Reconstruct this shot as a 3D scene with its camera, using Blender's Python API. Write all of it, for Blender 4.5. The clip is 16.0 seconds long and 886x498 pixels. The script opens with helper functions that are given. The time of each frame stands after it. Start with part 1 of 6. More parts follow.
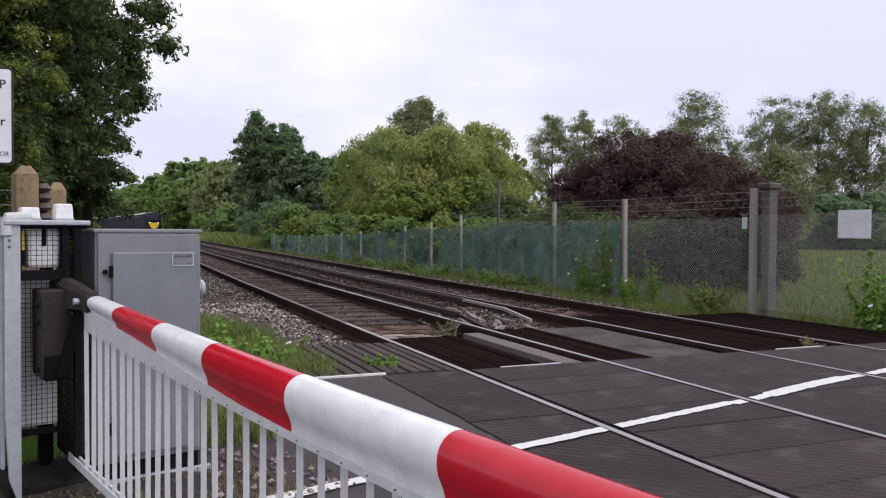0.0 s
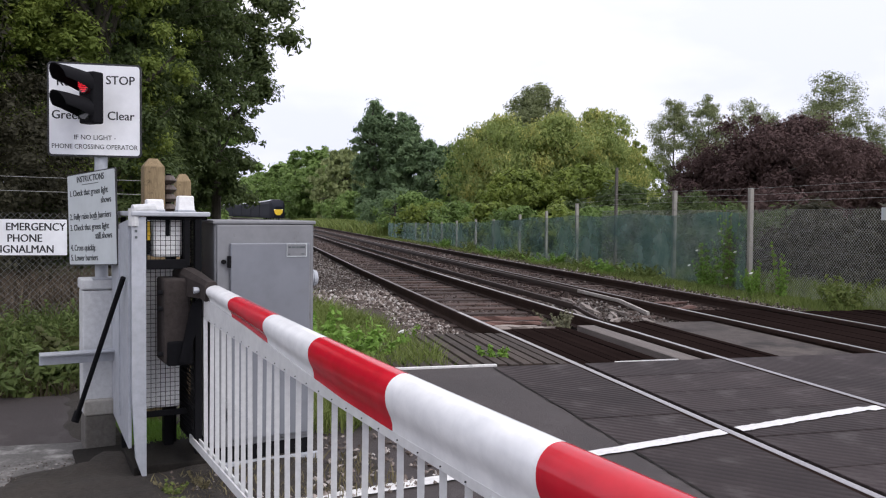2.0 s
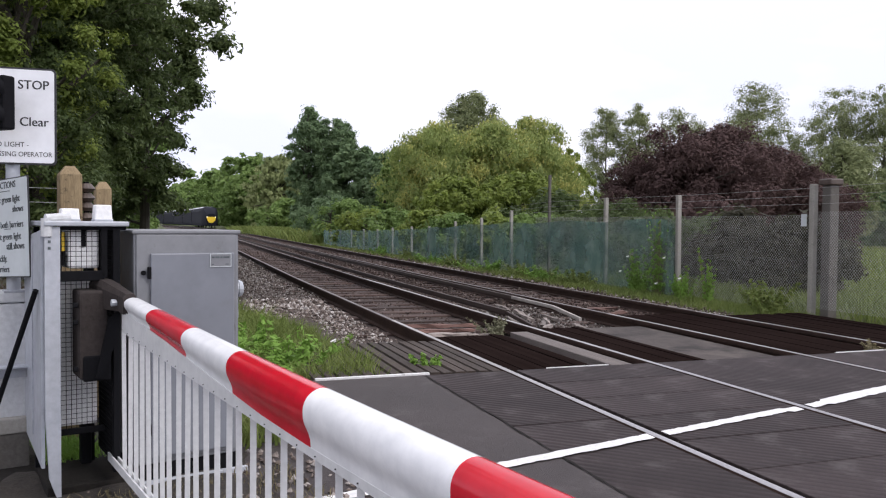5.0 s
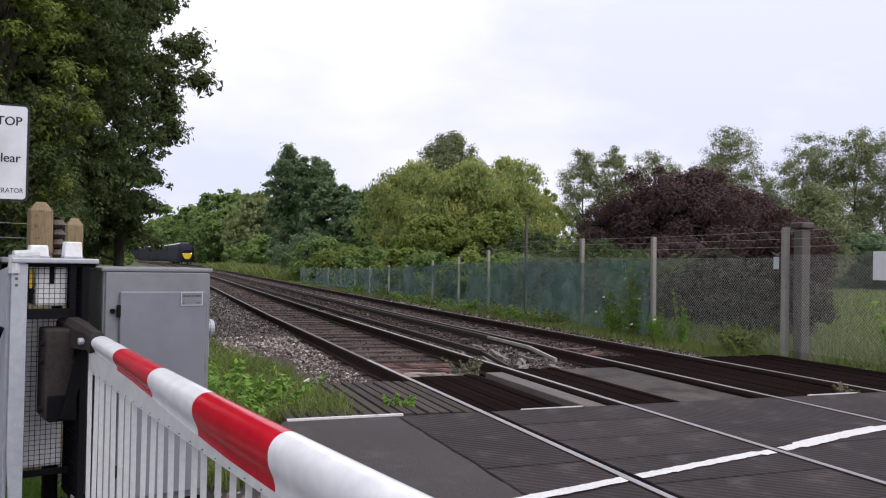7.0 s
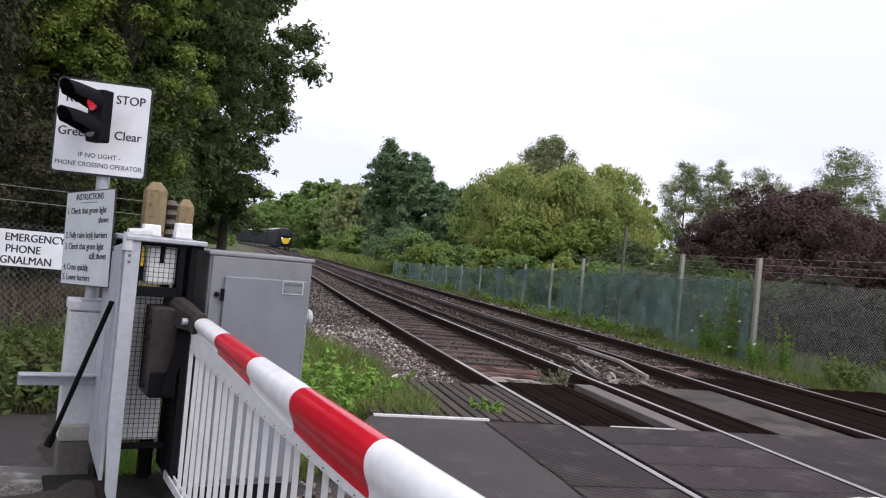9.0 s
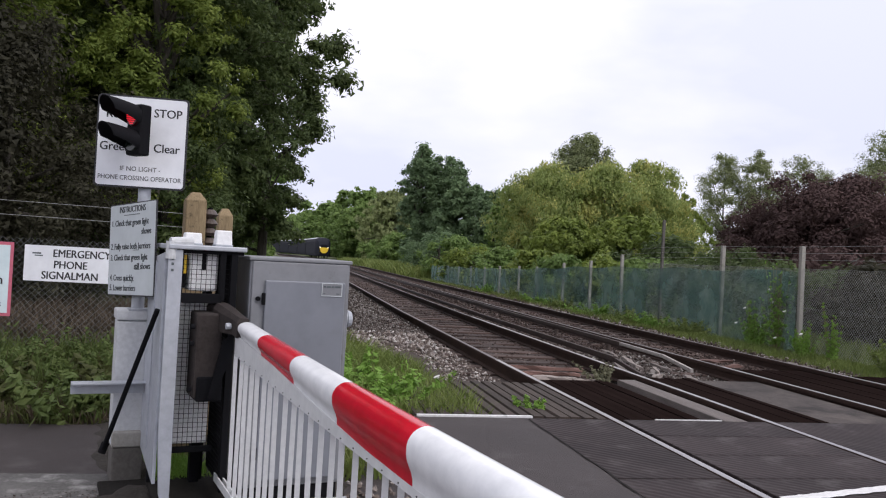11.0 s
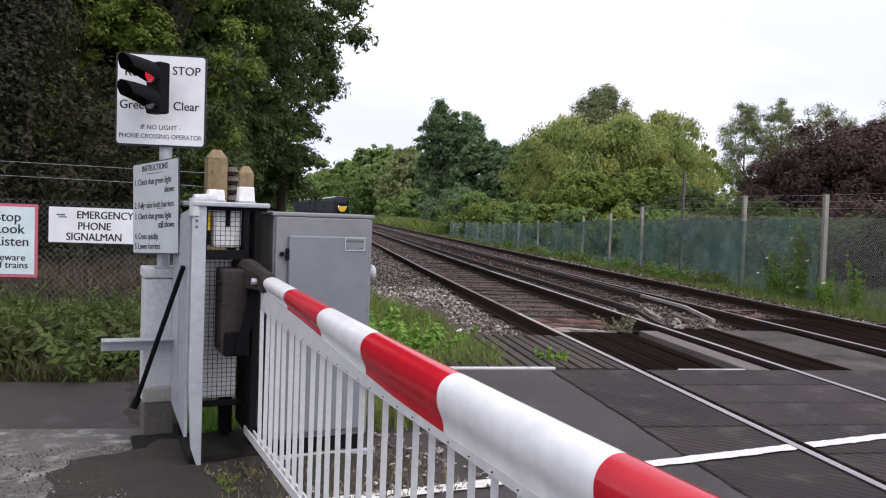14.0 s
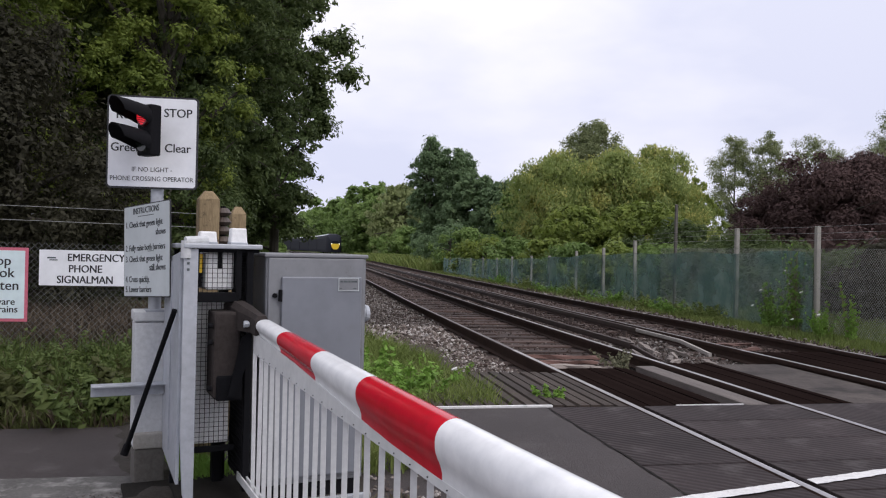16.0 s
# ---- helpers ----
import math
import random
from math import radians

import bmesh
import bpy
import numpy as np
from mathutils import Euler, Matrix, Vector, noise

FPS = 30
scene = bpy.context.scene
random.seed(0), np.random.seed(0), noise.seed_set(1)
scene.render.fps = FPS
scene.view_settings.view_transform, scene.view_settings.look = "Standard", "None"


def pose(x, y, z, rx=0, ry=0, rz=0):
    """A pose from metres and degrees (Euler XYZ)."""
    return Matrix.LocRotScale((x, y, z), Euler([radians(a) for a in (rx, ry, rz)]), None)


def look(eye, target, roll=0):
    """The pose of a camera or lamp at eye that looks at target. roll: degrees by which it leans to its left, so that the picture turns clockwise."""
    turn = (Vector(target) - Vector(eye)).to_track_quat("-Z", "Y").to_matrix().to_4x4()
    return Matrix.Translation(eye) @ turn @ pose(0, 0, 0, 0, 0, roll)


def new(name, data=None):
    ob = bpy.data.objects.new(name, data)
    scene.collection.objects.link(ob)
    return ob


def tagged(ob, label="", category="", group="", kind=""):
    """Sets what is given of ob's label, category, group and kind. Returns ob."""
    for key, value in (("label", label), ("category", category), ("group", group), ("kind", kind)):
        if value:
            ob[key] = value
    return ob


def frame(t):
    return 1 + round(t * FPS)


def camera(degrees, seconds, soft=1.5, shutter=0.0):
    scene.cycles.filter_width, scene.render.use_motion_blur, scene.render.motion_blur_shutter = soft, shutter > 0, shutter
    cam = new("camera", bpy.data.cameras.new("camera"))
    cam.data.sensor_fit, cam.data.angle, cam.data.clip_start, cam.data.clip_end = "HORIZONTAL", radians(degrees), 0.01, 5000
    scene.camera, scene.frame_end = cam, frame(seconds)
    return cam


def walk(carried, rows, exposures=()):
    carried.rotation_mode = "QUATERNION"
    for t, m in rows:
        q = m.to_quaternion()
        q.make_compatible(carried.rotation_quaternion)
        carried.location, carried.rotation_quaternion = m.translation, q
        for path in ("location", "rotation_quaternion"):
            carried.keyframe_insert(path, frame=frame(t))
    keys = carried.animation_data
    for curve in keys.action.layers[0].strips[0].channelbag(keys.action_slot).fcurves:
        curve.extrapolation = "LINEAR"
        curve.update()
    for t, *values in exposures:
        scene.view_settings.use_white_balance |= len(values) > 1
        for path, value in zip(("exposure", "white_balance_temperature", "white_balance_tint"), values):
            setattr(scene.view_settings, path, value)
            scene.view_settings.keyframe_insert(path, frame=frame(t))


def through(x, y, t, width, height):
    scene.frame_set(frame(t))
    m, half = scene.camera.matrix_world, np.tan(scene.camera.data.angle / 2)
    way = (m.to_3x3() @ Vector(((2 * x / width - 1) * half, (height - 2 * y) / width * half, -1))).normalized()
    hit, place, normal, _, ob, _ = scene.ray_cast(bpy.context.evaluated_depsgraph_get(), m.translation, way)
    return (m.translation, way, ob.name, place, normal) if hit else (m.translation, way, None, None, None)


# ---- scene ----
cam = camera(57.0, 16.0, soft=1.15)
PATH = [
    (0, (-3.016, -4.457, 1.283), (-2.25, -2.61, 1.234), 0.4),
    (0.5, (-2.981, -4.46, 1.271), (-2.256, -2.598, 1.19), -0.5),
    (1, (-3.044, -4.419, 1.285), (-2.386, -2.531, 1.259), -0.5),
    (1.5, (-2.995, -4.415, 1.295), (-2.408, -2.505, 1.221), 0.8),
    (2, (-2.967, -4.406, 1.309), (-2.469, -2.47, 1.227), 0.7),
    (2.5, (-2.96, -4.411, 1.307), (-2.418, -2.486, 1.303), -0.1),
    (3, (-2.938, -4.41, 1.306), (-2.353, -2.499, 1.217), 0.5),
    (3.2, (-2.921, -4.384, 1.316), (-2.245, -2.505, 1.194), 0.7),
    (5.3, (-2.915, -4.394, 1.319), (-2.275, -2.5, 1.27), 0.6),
    (5.5, (-2.914, -4.397, 1.315), (-2.261, -2.507, 1.276), 1.1),
    (6, (-2.911, -4.396, 1.323), (-2.229, -2.516, 1.286), 1.2),
    (6.5, (-2.914, -4.376, 1.323), (-2.223, -2.5, 1.341), 1.3),
    (7, (-2.897, -4.398, 1.329), (-2.201, -2.524, 1.361), 1.1),
    (7.5, (-2.906, -4.402, 1.336), (-2.241, -2.516, 1.366), 1.5),
    (8, (-2.904, -4.367, 1.325), (-2.29, -2.466, 1.216), 0.2),
    (8.5, (-2.92, -4.326, 1.321), (-2.376, -2.403, 1.255), 1.4),
    (9, (-2.925, -4.294, 1.349), (-2.444, -2.353, 1.369), 5.5),
    (9.5, (-2.916, -4.318, 1.32), (-2.492, -2.363, 1.326), 3.1),
    (9.7, (-2.915, -4.348, 1.322), (-2.512, -2.388, 1.331), 3.6),
    (11.8, (-2.931, -4.325, 1.293), (-2.576, -2.355, 1.315), 2.0),
    (12, (-2.937, -4.325, 1.287), (-2.591, -2.355, 1.266), 0.7),
    (12.5, (-2.931, -4.36, 1.294), (-2.519, -2.403, 1.254), 1.9),
    (13, (-2.935, -4.345, 1.29), (-2.53, -2.387, 1.23), 2.1),
    (13.5, (-2.941, -4.335, 1.289), (-2.589, -2.369, 1.187), 2.3),
    (14, (-2.938, -4.324, 1.293), (-2.587, -2.357, 1.207), 2.1),
    (14.5, (-2.933, -4.309, 1.292), (-2.594, -2.339, 1.221), 1.4),
    (15, (-2.94, -4.305, 1.304), (-2.577, -2.338, 1.348), 0.7),
    (15.5, (-2.936, -4.301, 1.3), (-2.565, -2.336, 1.315), 1.4),
    (16, (-2.938, -4.288, 1.306), (-2.573, -2.322, 1.309), 1.3),
]
walk(cam, [(t, look(eye, target, roll)) for t, eye, target, roll in PATH], exposures=[(0, 0.09, 6500, 13), (0.5, 0.2, 6500, 13), (2.5, 0.32, 6500, 13), (5.5, 0.4, 6500, 13), (6.5, 0.3, 6500, 13), (7, 0.15, 6500, 13), (7.5, 0.03, 6500, 13), (8, 0.07, 6500, 13), (8.5, 0.18, 6500, 13), (9, 0.33, 6500, 13), (9.5, 0.16, 6500, 13), (12, 0.17, 6500, 13), (12.5, 0.18, 6500, 13), (14.5, 0.37, 6500, 13), (15, 0.31, 6500, 13), (15.5, 0.08, 6500, 13), (16, 0.03, 6500, 13)])

# ---- daylight: bright overcast ----
world = bpy.data.worlds.new("overcast_sky")
scene.world = world
world.use_nodes = True
wt = world.node_tree
wt.nodes.clear()


def wnode(kind, **inputs):
    n = wt.nodes.new(kind)
    for key, value in inputs.items():
        n.inputs[key.replace("_", " ")].default_value = value
    return n


SUN_EL, SUN_AZ = radians(48), radians(140)
sky = wt.nodes.new("ShaderNodeTexSky")
sky.sky_type, sky.sun_disc = "NISHITA", False
sky.sun_elevation, sky.sun_rotation = SUN_EL, SUN_AZ
coord = wt.nodes.new("ShaderNodeTexCoord")
stretch = wt.nodes.new("ShaderNodeMapping")
stretch.inputs["Scale"].default_value = (1.0, 1.0, 2.6)
puffs = wnode("ShaderNodeTexNoise", Scale=2.3, Detail=5.0, Roughness=0.5)
ramp = wt.nodes.new("ShaderNodeValToRGB")
ramp.color_ramp.elements[0].position, ramp.color_ramp.elements[0].color = 0.41, (0.70, 0.725, 0.85, 1)
ramp.color_ramp.elements[1].position, ramp.color_ramp.elements[1].color = 0.69, (0.97, 0.96, 0.98, 1)
dim = wt.nodes.new("ShaderNodeMix")
dim.data_type, dim.blend_type = "RGBA", "MIX"
dim.inputs[0].default_value = 0.94
scaled = wt.nodes.new("ShaderNodeMix")
scaled.data_type, scaled.blend_type = "RGBA", "MULTIPLY"
scaled.inputs[0].default_value = 1.0
scaled.inputs[7].default_value = (0.1, 0.1, 0.1, 1)
back = wnode("ShaderNodeBackground", Strength=1.15)
wout = wt.nodes.new("ShaderNodeOutputWorld")
wt.links.new(coord.outputs["Generated"], stretch.inputs["Vector"])
wt.links.new(stretch.outputs[0], puffs.inputs["Vector"])
wt.links.new(puffs.outputs["Fac"], ramp.inputs["Fac"])
wt.links.new(sky.outputs[0], scaled.inputs[6])
wt.links.new(scaled.outputs[2], dim.inputs[6])
wt.links.new(ramp.outputs["Color"], dim.inputs[7])
# an overcast sky is dimmer and bluer towards the horizon
apart = wt.nodes.new("ShaderNodeSeparateXYZ")
low = wt.nodes.new("ShaderNodeValToRGB")
low.color_ramp.elements[0].position, low.color_ramp.elements[0].color = 0.05, (0.885, 0.895, 0.955, 1)
low.color_ramp.elements[1].position, low.color_ramp.elements[1].color = 0.34, (1.02, 1.02, 1.02, 1)
veil = wt.nodes.new("ShaderNodeMix")
veil.data_type, veil.blend_type = "RGBA", "MULTIPLY"
veil.inputs[0].default_value = 1.0
wt.links.new(coord.outputs["Generated"], apart.inputs[0])
wt.links.new(apart.outputs["Z"], low.inputs["Fac"])
wt.links.new(dim.outputs[2], veil.inputs[6])
wt.links.new(low.outputs["Color"], veil.inputs[7])
wt.links.new(veil.outputs[2], back.inputs["Color"])
wt.links.new(back.outputs[0], wout.inputs[0])

sun = new("sun", bpy.data.lights.new("sun", "SUN"))
sun.data.energy, sun.data.angle, sun.data.color = 1.3, radians(30), (1.0, 0.97, 0.92)
sun.matrix_world = Matrix.Rotation(-SUN_AZ, 4, "Z") @ Matrix.Rotation(-(math.pi / 2 - SUN_EL), 4, "X")

# ---- materials ----
def nodes_of(name):
    m = bpy.data.materials.new(name)
    m.use_nodes = True
    t = m.node_tree
    return m, t, t.nodes["Principled BSDF"]


def noise_tex(t, scale, detail=4.0, rough=0.55, stretch=None):
    c = t.nodes.new("ShaderNodeTexCoord")
    n = t.nodes.new("ShaderNodeTexNoise")
    n.inputs["Scale"].default_value, n.inputs["Detail"].default_value, n.inputs["Roughness"].default_value = scale, detail, rough
    if stretch:
        mp = t.nodes.new("ShaderNodeMapping")
        mp.inputs["Scale"].default_value = stretch
        t.links.new(c.outputs["Object"], mp.inputs["Vector"])
        t.links.new(mp.outputs[0], n.inputs["Vector"])
    else:
        t.links.new(c.outputs["Object"], n.inputs["Vector"])
    return n.outputs["Fac"]


def ramp_of(t, fac, stops):
    r = t.nodes.new("ShaderNodeValToRGB")
    while len(r.color_ramp.elements) < len(stops):
        r.color_ramp.elements.new(0.5)
    for e, (p, c) in zip(r.color_ramp.elements, stops):
        e.position, e.color = p, (*c, 1)
    t.links.new(fac, r.inputs["Fac"])
    return r.outputs["Color"]


def mixed(t, a, b, fac=0.5, how="MIX"):
    m = t.nodes.new("ShaderNodeMix")
    m.data_type, m.blend_type = "RGBA", how
    for sock, v in ((0, fac), (6, a), (7, b)):
        if isinstance(v, (int, float)):
            m.inputs[sock].default_value = v
        elif isinstance(v, tuple):
            m.inputs[sock].default_value = (*v, 1)
        else:
            t.links.new(v, m.inputs[sock])
    return m.outputs[2]


def bumped(t, bsdf, height, strength=0.3, distance=0.01):
    b = t.nodes.new("ShaderNodeBump")
    b.inputs["Strength"].default_value, b.inputs["Distance"].default_value = strength, distance
    t.links.new(height, b.inputs["Height"])
    t.links.new(b.outputs[0], bsdf.inputs["Normal"])


def surface(name, dark, light, big=1.5, small=40.0, rough=0.8, metal=0.0, bump=0.3, bump_size=0.004, stretch=None, wear=None, wear_at=(0.6, 0.7), wear_scale=6.0, spread=0.0, gloss=None):
    """Two scales of variation between two colours, fine relief, and optional worn patches. spread: difference from piece to piece."""
    m, t, p = nodes_of(name)
    a = noise_tex(t, big, 4.0, 0.6, stretch)
    b = noise_tex(t, small, 5.0, 0.65, stretch)
    ca = ramp_of(t, a, [(0.3, dark), (0.7, light)])
    cb = ramp_of(t, b, [(0.25, tuple(v * 0.72 for v in dark)), (0.75, tuple(min(1, v * 1.12) for v in light))])
    col = mixed(t, ca, cb, 0.5)
    if wear:
        w = noise_tex(t, wear_scale, 6.0, 0.7)
        k = ramp_of(t, w, [(wear_at[0], (0, 0, 0)), (wear_at[1], (1, 1, 1))])
        col = mixed(t, col, wear, k)
    if spread:
        info = t.nodes.new("ShaderNodeObjectInfo")
        tone = ramp_of(t, info.outputs["Random"], [(0.0, (1 - spread,) * 3), (1.0, (1 + spread,) * 3)])
        col = mixed(t, col, tone, 1.0, "MULTIPLY")
    t.links.new(col, p.inputs["Base Color"])
    p.inputs["Roughness"].default_value, p.inputs["Metallic"].default_value = rough, metal
    if gloss is not None:
        p.inputs["Specular IOR Level"].default_value = gloss
    if bump:
        bumped(t, p, b, bump, bump_size)
    return m


def leafy(name, stops, through=0.45, rough=0.6, gain=1.35, patch=1.3, calm=0.55):
    """Leaves: a colour of its own for each leaf, lit from both sides."""
    m, t, p = nodes_of(name)
    g = t.nodes.new("ShaderNodeNewGeometry")
    big = noise_tex(t, 0.35, 3.0)
    fac = t.nodes.new("ShaderNodeMath")
    fac.operation = "MULTIPLY_ADD"
    fac.inputs[1].default_value = 0.55
    t.links.new(g.outputs["Random Per Island"], fac.inputs[0])
    sub = t.nodes.new("ShaderNodeMath")
    sub.operation = "MULTIPLY_ADD"
    sub.inputs[1].default_value, sub.inputs[2].default_value = patch, 0.23 - 0.5 * patch
    t.links.new(big, sub.inputs[0])
    t.links.new(sub.outputs[0], fac.inputs[2])
    col = ramp_of(t, fac.outputs[0], [(p, tuple(min(0.6, (calm * v + (1 - calm) * k) * gain) for v, k in zip(c, stops[1][1]))) for p, c in stops])
    t.links.new(col, p.inputs["Base Color"])
    p.inputs["Roughness"].default_value = rough
    p.inputs["Specular IOR Level"].default_value = 0.25
    tr = t.nodes.new("ShaderNodeBsdfTranslucent")
    t.links.new(col, tr.inputs["Color"])
    mx = t.nodes.new("ShaderNodeMixShader")
    mx.inputs[0].default_value = through
    t.links.new(p.outputs[0], mx.inputs[1])
    t.links.new(tr.outputs[0], mx.inputs[2])
    t.links.new(mx.outputs[0], t.nodes["Material Output"].inputs["Surface"])
    return m


def glow(name, colour, strength):
    m, t, p = nodes_of(name)
    p.inputs["Base Color"].default_value = (*colour, 1)
    p.inputs["Emission Color"].default_value = (*colour, 1)
    p.inputs["Emission Strength"].default_value = strength
    return m


M = {}
M["asphalt"] = surface("asphalt", (0.0275, 0.0207, 0.0205), (0.0585, 0.0458, 0.0445), 0.9, 130, 0.72, bump=0.9, bump_size=0.006, wear=(0.10, 0.086, 0.084), wear_at=(0.54, 0.82), wear_scale=3.2)
M["path"] = surface("worn_path", (0.045, 0.042, 0.040), (0.16, 0.152, 0.145), 2.2, 70, 0.85, bump=1.0, bump_size=0.008, wear=(0.33, 0.32, 0.305), wear_at=(0.50, 0.70), wear_scale=5.5)
def ribbed_panel():
    """Dark rubber with fine ribs across the track, scuffed and dusty."""
    m, t, p = nodes_of("crossing_panel_rubber")
    c = t.nodes.new("ShaderNodeTexCoord")
    w = t.nodes.new("ShaderNodeTexWave")
    w.wave_type, w.bands_direction, w.wave_profile = "BANDS", "DIAGONAL", "SIN"
    w.inputs["Scale"].default_value, w.inputs["Distortion"].default_value = 6.5, 0.1
    t.links.new(c.outputs["Object"], w.inputs["Vector"])
    big = ramp_of(t, noise_tex(t, 1.3, 5.0, 0.65), [(0.3, (0.021, 0.0158, 0.0160)), (0.7, (0.0485, 0.0366, 0.0368))])
    fine = ramp_of(t, noise_tex(t, 45, 5.0, 0.7), [(0.3, (0.75, 0.75, 0.75)), (0.7, (1.2, 1.2, 1.2))])
    col = mixed(t, big, fine, 1.0, "MULTIPLY")
    # Colour follows the ribs, darker in the grooves between them.
    rib_tone = ramp_of(t, w.outputs["Fac"], [(0.0, (0.78, 0.78, 0.78)), (0.5, (1.08, 1.08, 1.08))])
    col = mixed(t, col, rib_tone, 1.0, "MULTIPLY")
    info = t.nodes.new("ShaderNodeObjectInfo")
    col = mixed(t, col, ramp_of(t, info.outputs["Random"], [(0.0, (0.85,) * 3), (1.0, (1.18,) * 3)]), 1.0, "MULTIPLY")
    dust = ramp_of(t, noise_tex(t, 2.6, 6.0, 0.7), [(0.56, (0, 0, 0)), (0.80, (0.7, 0.7, 0.7))])
    col = mixed(t, col, (0.12, 0.112, 0.108), dust)
    t.links.new(col, p.inputs["Base Color"])
    p.inputs["Roughness"].default_value = 0.8
    p.inputs["Specular IOR Level"].default_value = 0.22
    bumped(t, p, w.outputs["Fac"], 0.45, 0.006)
    return m


M["panel"] = ribbed_panel()
M["dust_board"] = surface("dusty_tarred_board", (0.022, 0.0175, 0.016), (0.125, 0.102, 0.09), 1.3, 34, 0.95, bump=0.7, stretch=(1.6, 0.6, 1.6), wear=(0.022, 0.0165, 0.015), wear_at=(0.44, 0.62), wear_scale=1.7)
M["line"] = surface("road_paint", (0.62, 0.61, 0.6), (0.82, 0.81, 0.8), 3.0, 30, 0.7, bump=0.3, wear=(0.16, 0.155, 0.15), wear_at=(0.62, 0.74), wear_scale=9.0)
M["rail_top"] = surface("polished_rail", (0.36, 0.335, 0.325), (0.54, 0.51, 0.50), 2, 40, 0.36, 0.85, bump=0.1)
# Same rail head with the shine left out of its colour, for farther off.
M["rail_shine_off"] = surface("rail_top_shine_left_out", (0.10, 0.085, 0.08), (0.20, 0.175, 0.165), 2, 40, 0.5, 0.5, bump=0.1)
M["rail_side"] = surface("rusty_rail", (0.022, 0.014, 0.012), (0.055, 0.033, 0.026), 3, 40, 0.9, bump=0.4, gloss=0.2)
M["live_rail"] = surface("conductor_rail_steel", (0.026, 0.017, 0.0145), (0.06, 0.040, 0.033), 3, 40, 0.75, 0.1, bump=0.4)
M["ramp_end"] = surface("pale_rail_end", (0.22, 0.20, 0.185), (0.42, 0.39, 0.36), 5, 40, 0.7, bump=0.3)
M["sleeper"] = surface("old_sleeper_timber", (0.032, 0.020, 0.0165), (0.088, 0.056, 0.046), 2.0, 30, 0.9, bump=0.8, stretch=(0.6, 6, 6), spread=0.45)
M["sleeper_red"] = surface("red_rotten_timber", (0.085, 0.044, 0.036), (0.20, 0.115, 0.095), 3.0, 40, 0.9, bump=0.8, stretch=(0.7, 6, 6), spread=0.3)
M["splinter"] = surface("pale_split_timber", (0.15, 0.125, 0.11), (0.36, 0.31, 0.28), 3.0, 45, 0.9, bump=0.8, stretch=(0.7, 8, 8), spread=0.3)
M["guard_dark"] = surface("tarred_timber", (0.010, 0.0066, 0.006), (0.023, 0.0155, 0.0138), 1.2, 60, 0.97, bump=0.7, gloss=0.0, stretch=(5, 0.8, 5), spread=0.12)
M["guard"] = surface("weathered_timber", (0.026, 0.0185, 0.0145), (0.074, 0.055, 0.044), 1.6, 35, 0.9, bump=0.8, stretch=(3, 0.8, 3), spread=0.22)
M["board"] = surface("grey_board", (0.085, 0.072, 0.066), (0.20, 0.172, 0.158), 2.0, 40, 0.9, bump=0.5, stretch=(8, 0.8, 8))
M["ballast_bed"] = surface("ballast_bed", (0.028, 0.0185, 0.0155), (0.085, 0.060, 0.051), 1.1, 26, 0.95, bump=1.0, bump_size=0.03)
M["dirt"] = surface("bare_earth", (0.012, 0.010, 0.008), (0.05, 0.041, 0.033), 1.8, 30, 0.95, bump=0.9, bump_size=0.02)
M["ground"] = surface("rough_grass", (0.035, 0.045, 0.015), (0.09, 0.105, 0.034), 0.25, 8, 0.95, bump=0.8, bump_size=0.05)
M["moss"] = surface("moss", (0.03, 0.05, 0.010), (0.085, 0.115, 0.022), 4, 60, 0.95, bump=0.9, bump_size=0.01)
M["boom_white"] = surface("white_boom_paint", (0.84, 0.85, 0.87), (0.89, 0.89, 0.89), 3, 12, 0.18, bump=0, wear=(0.52, 0.52, 0.53), wear_at=(0.66, 0.80), wear_scale=9)
M["boom_red"] = surface("red_boom_paint", (0.54, 0.005, 0.020), (0.60, 0.008, 0.026), 3, 12, 0.22, bump=0, wear=(0.36, 0.01, 0.012), wear_at=(0.66, 0.80), wear_scale=9)
M["alloy"] = surface("painted_alloy_strip", (0.62, 0.625, 0.63), (0.72, 0.72, 0.715), 3, 15, 0.45, 0.0, bump=0.0, wear=(0.36, 0.33, 0.29), wear_at=(0.66, 0.8), wear_scale=25)
M["cabinet"] = surface("grey_cabinet_paint", (0.185, 0.195, 0.222), (0.215, 0.226, 0.255), 1.2, 6, 0.45, 0.0, bump=0.0, wear=(0.165, 0.17, 0.19), wear_at=(0.58, 0.75), wear_scale=3.0)
M["cabinet_edge"] = surface("dull_cabinet_steel", (0.185, 0.19, 0.205), (0.235, 0.24, 0.255), 2, 10, 0.55, 0.0, bump=0.0, wear=(0.11, 0.10, 0.09), wear_at=(0.6, 0.75), wear_scale=9)
M["galv"] = surface("galvanised_steel", (0.38, 0.40, 0.44), (0.48, 0.50, 0.54), 4, 20, 0.45, 0.1, bump=0.0, wear=(0.33, 0.34, 0.35), wear_at=(0.64, 0.80), wear_scale=8)
M["white"] = surface("white_plastic", (0.80, 0.80, 0.80), (0.86, 0.86, 0.86), 4, 50, 0.5, bump=0.05, wear=(0.55, 0.54, 0.5), wear_at=(0.64, 0.8), wear_scale=8)
M["off_white"] = surface("off_white_cabinet_paint", (0.50, 0.51, 0.52), (0.62, 0.63, 0.64), 2, 40, 0.55, bump=0.06, wear=(0.33, 0.33, 0.32), wear_at=(0.6, 0.8), wear_scale=5)
M["black"] = surface("black_paint", (0.003, 0.003, 0.004), (0.008, 0.008, 0.010), 4, 60, 0.8, bump=0.1, gloss=0.15)
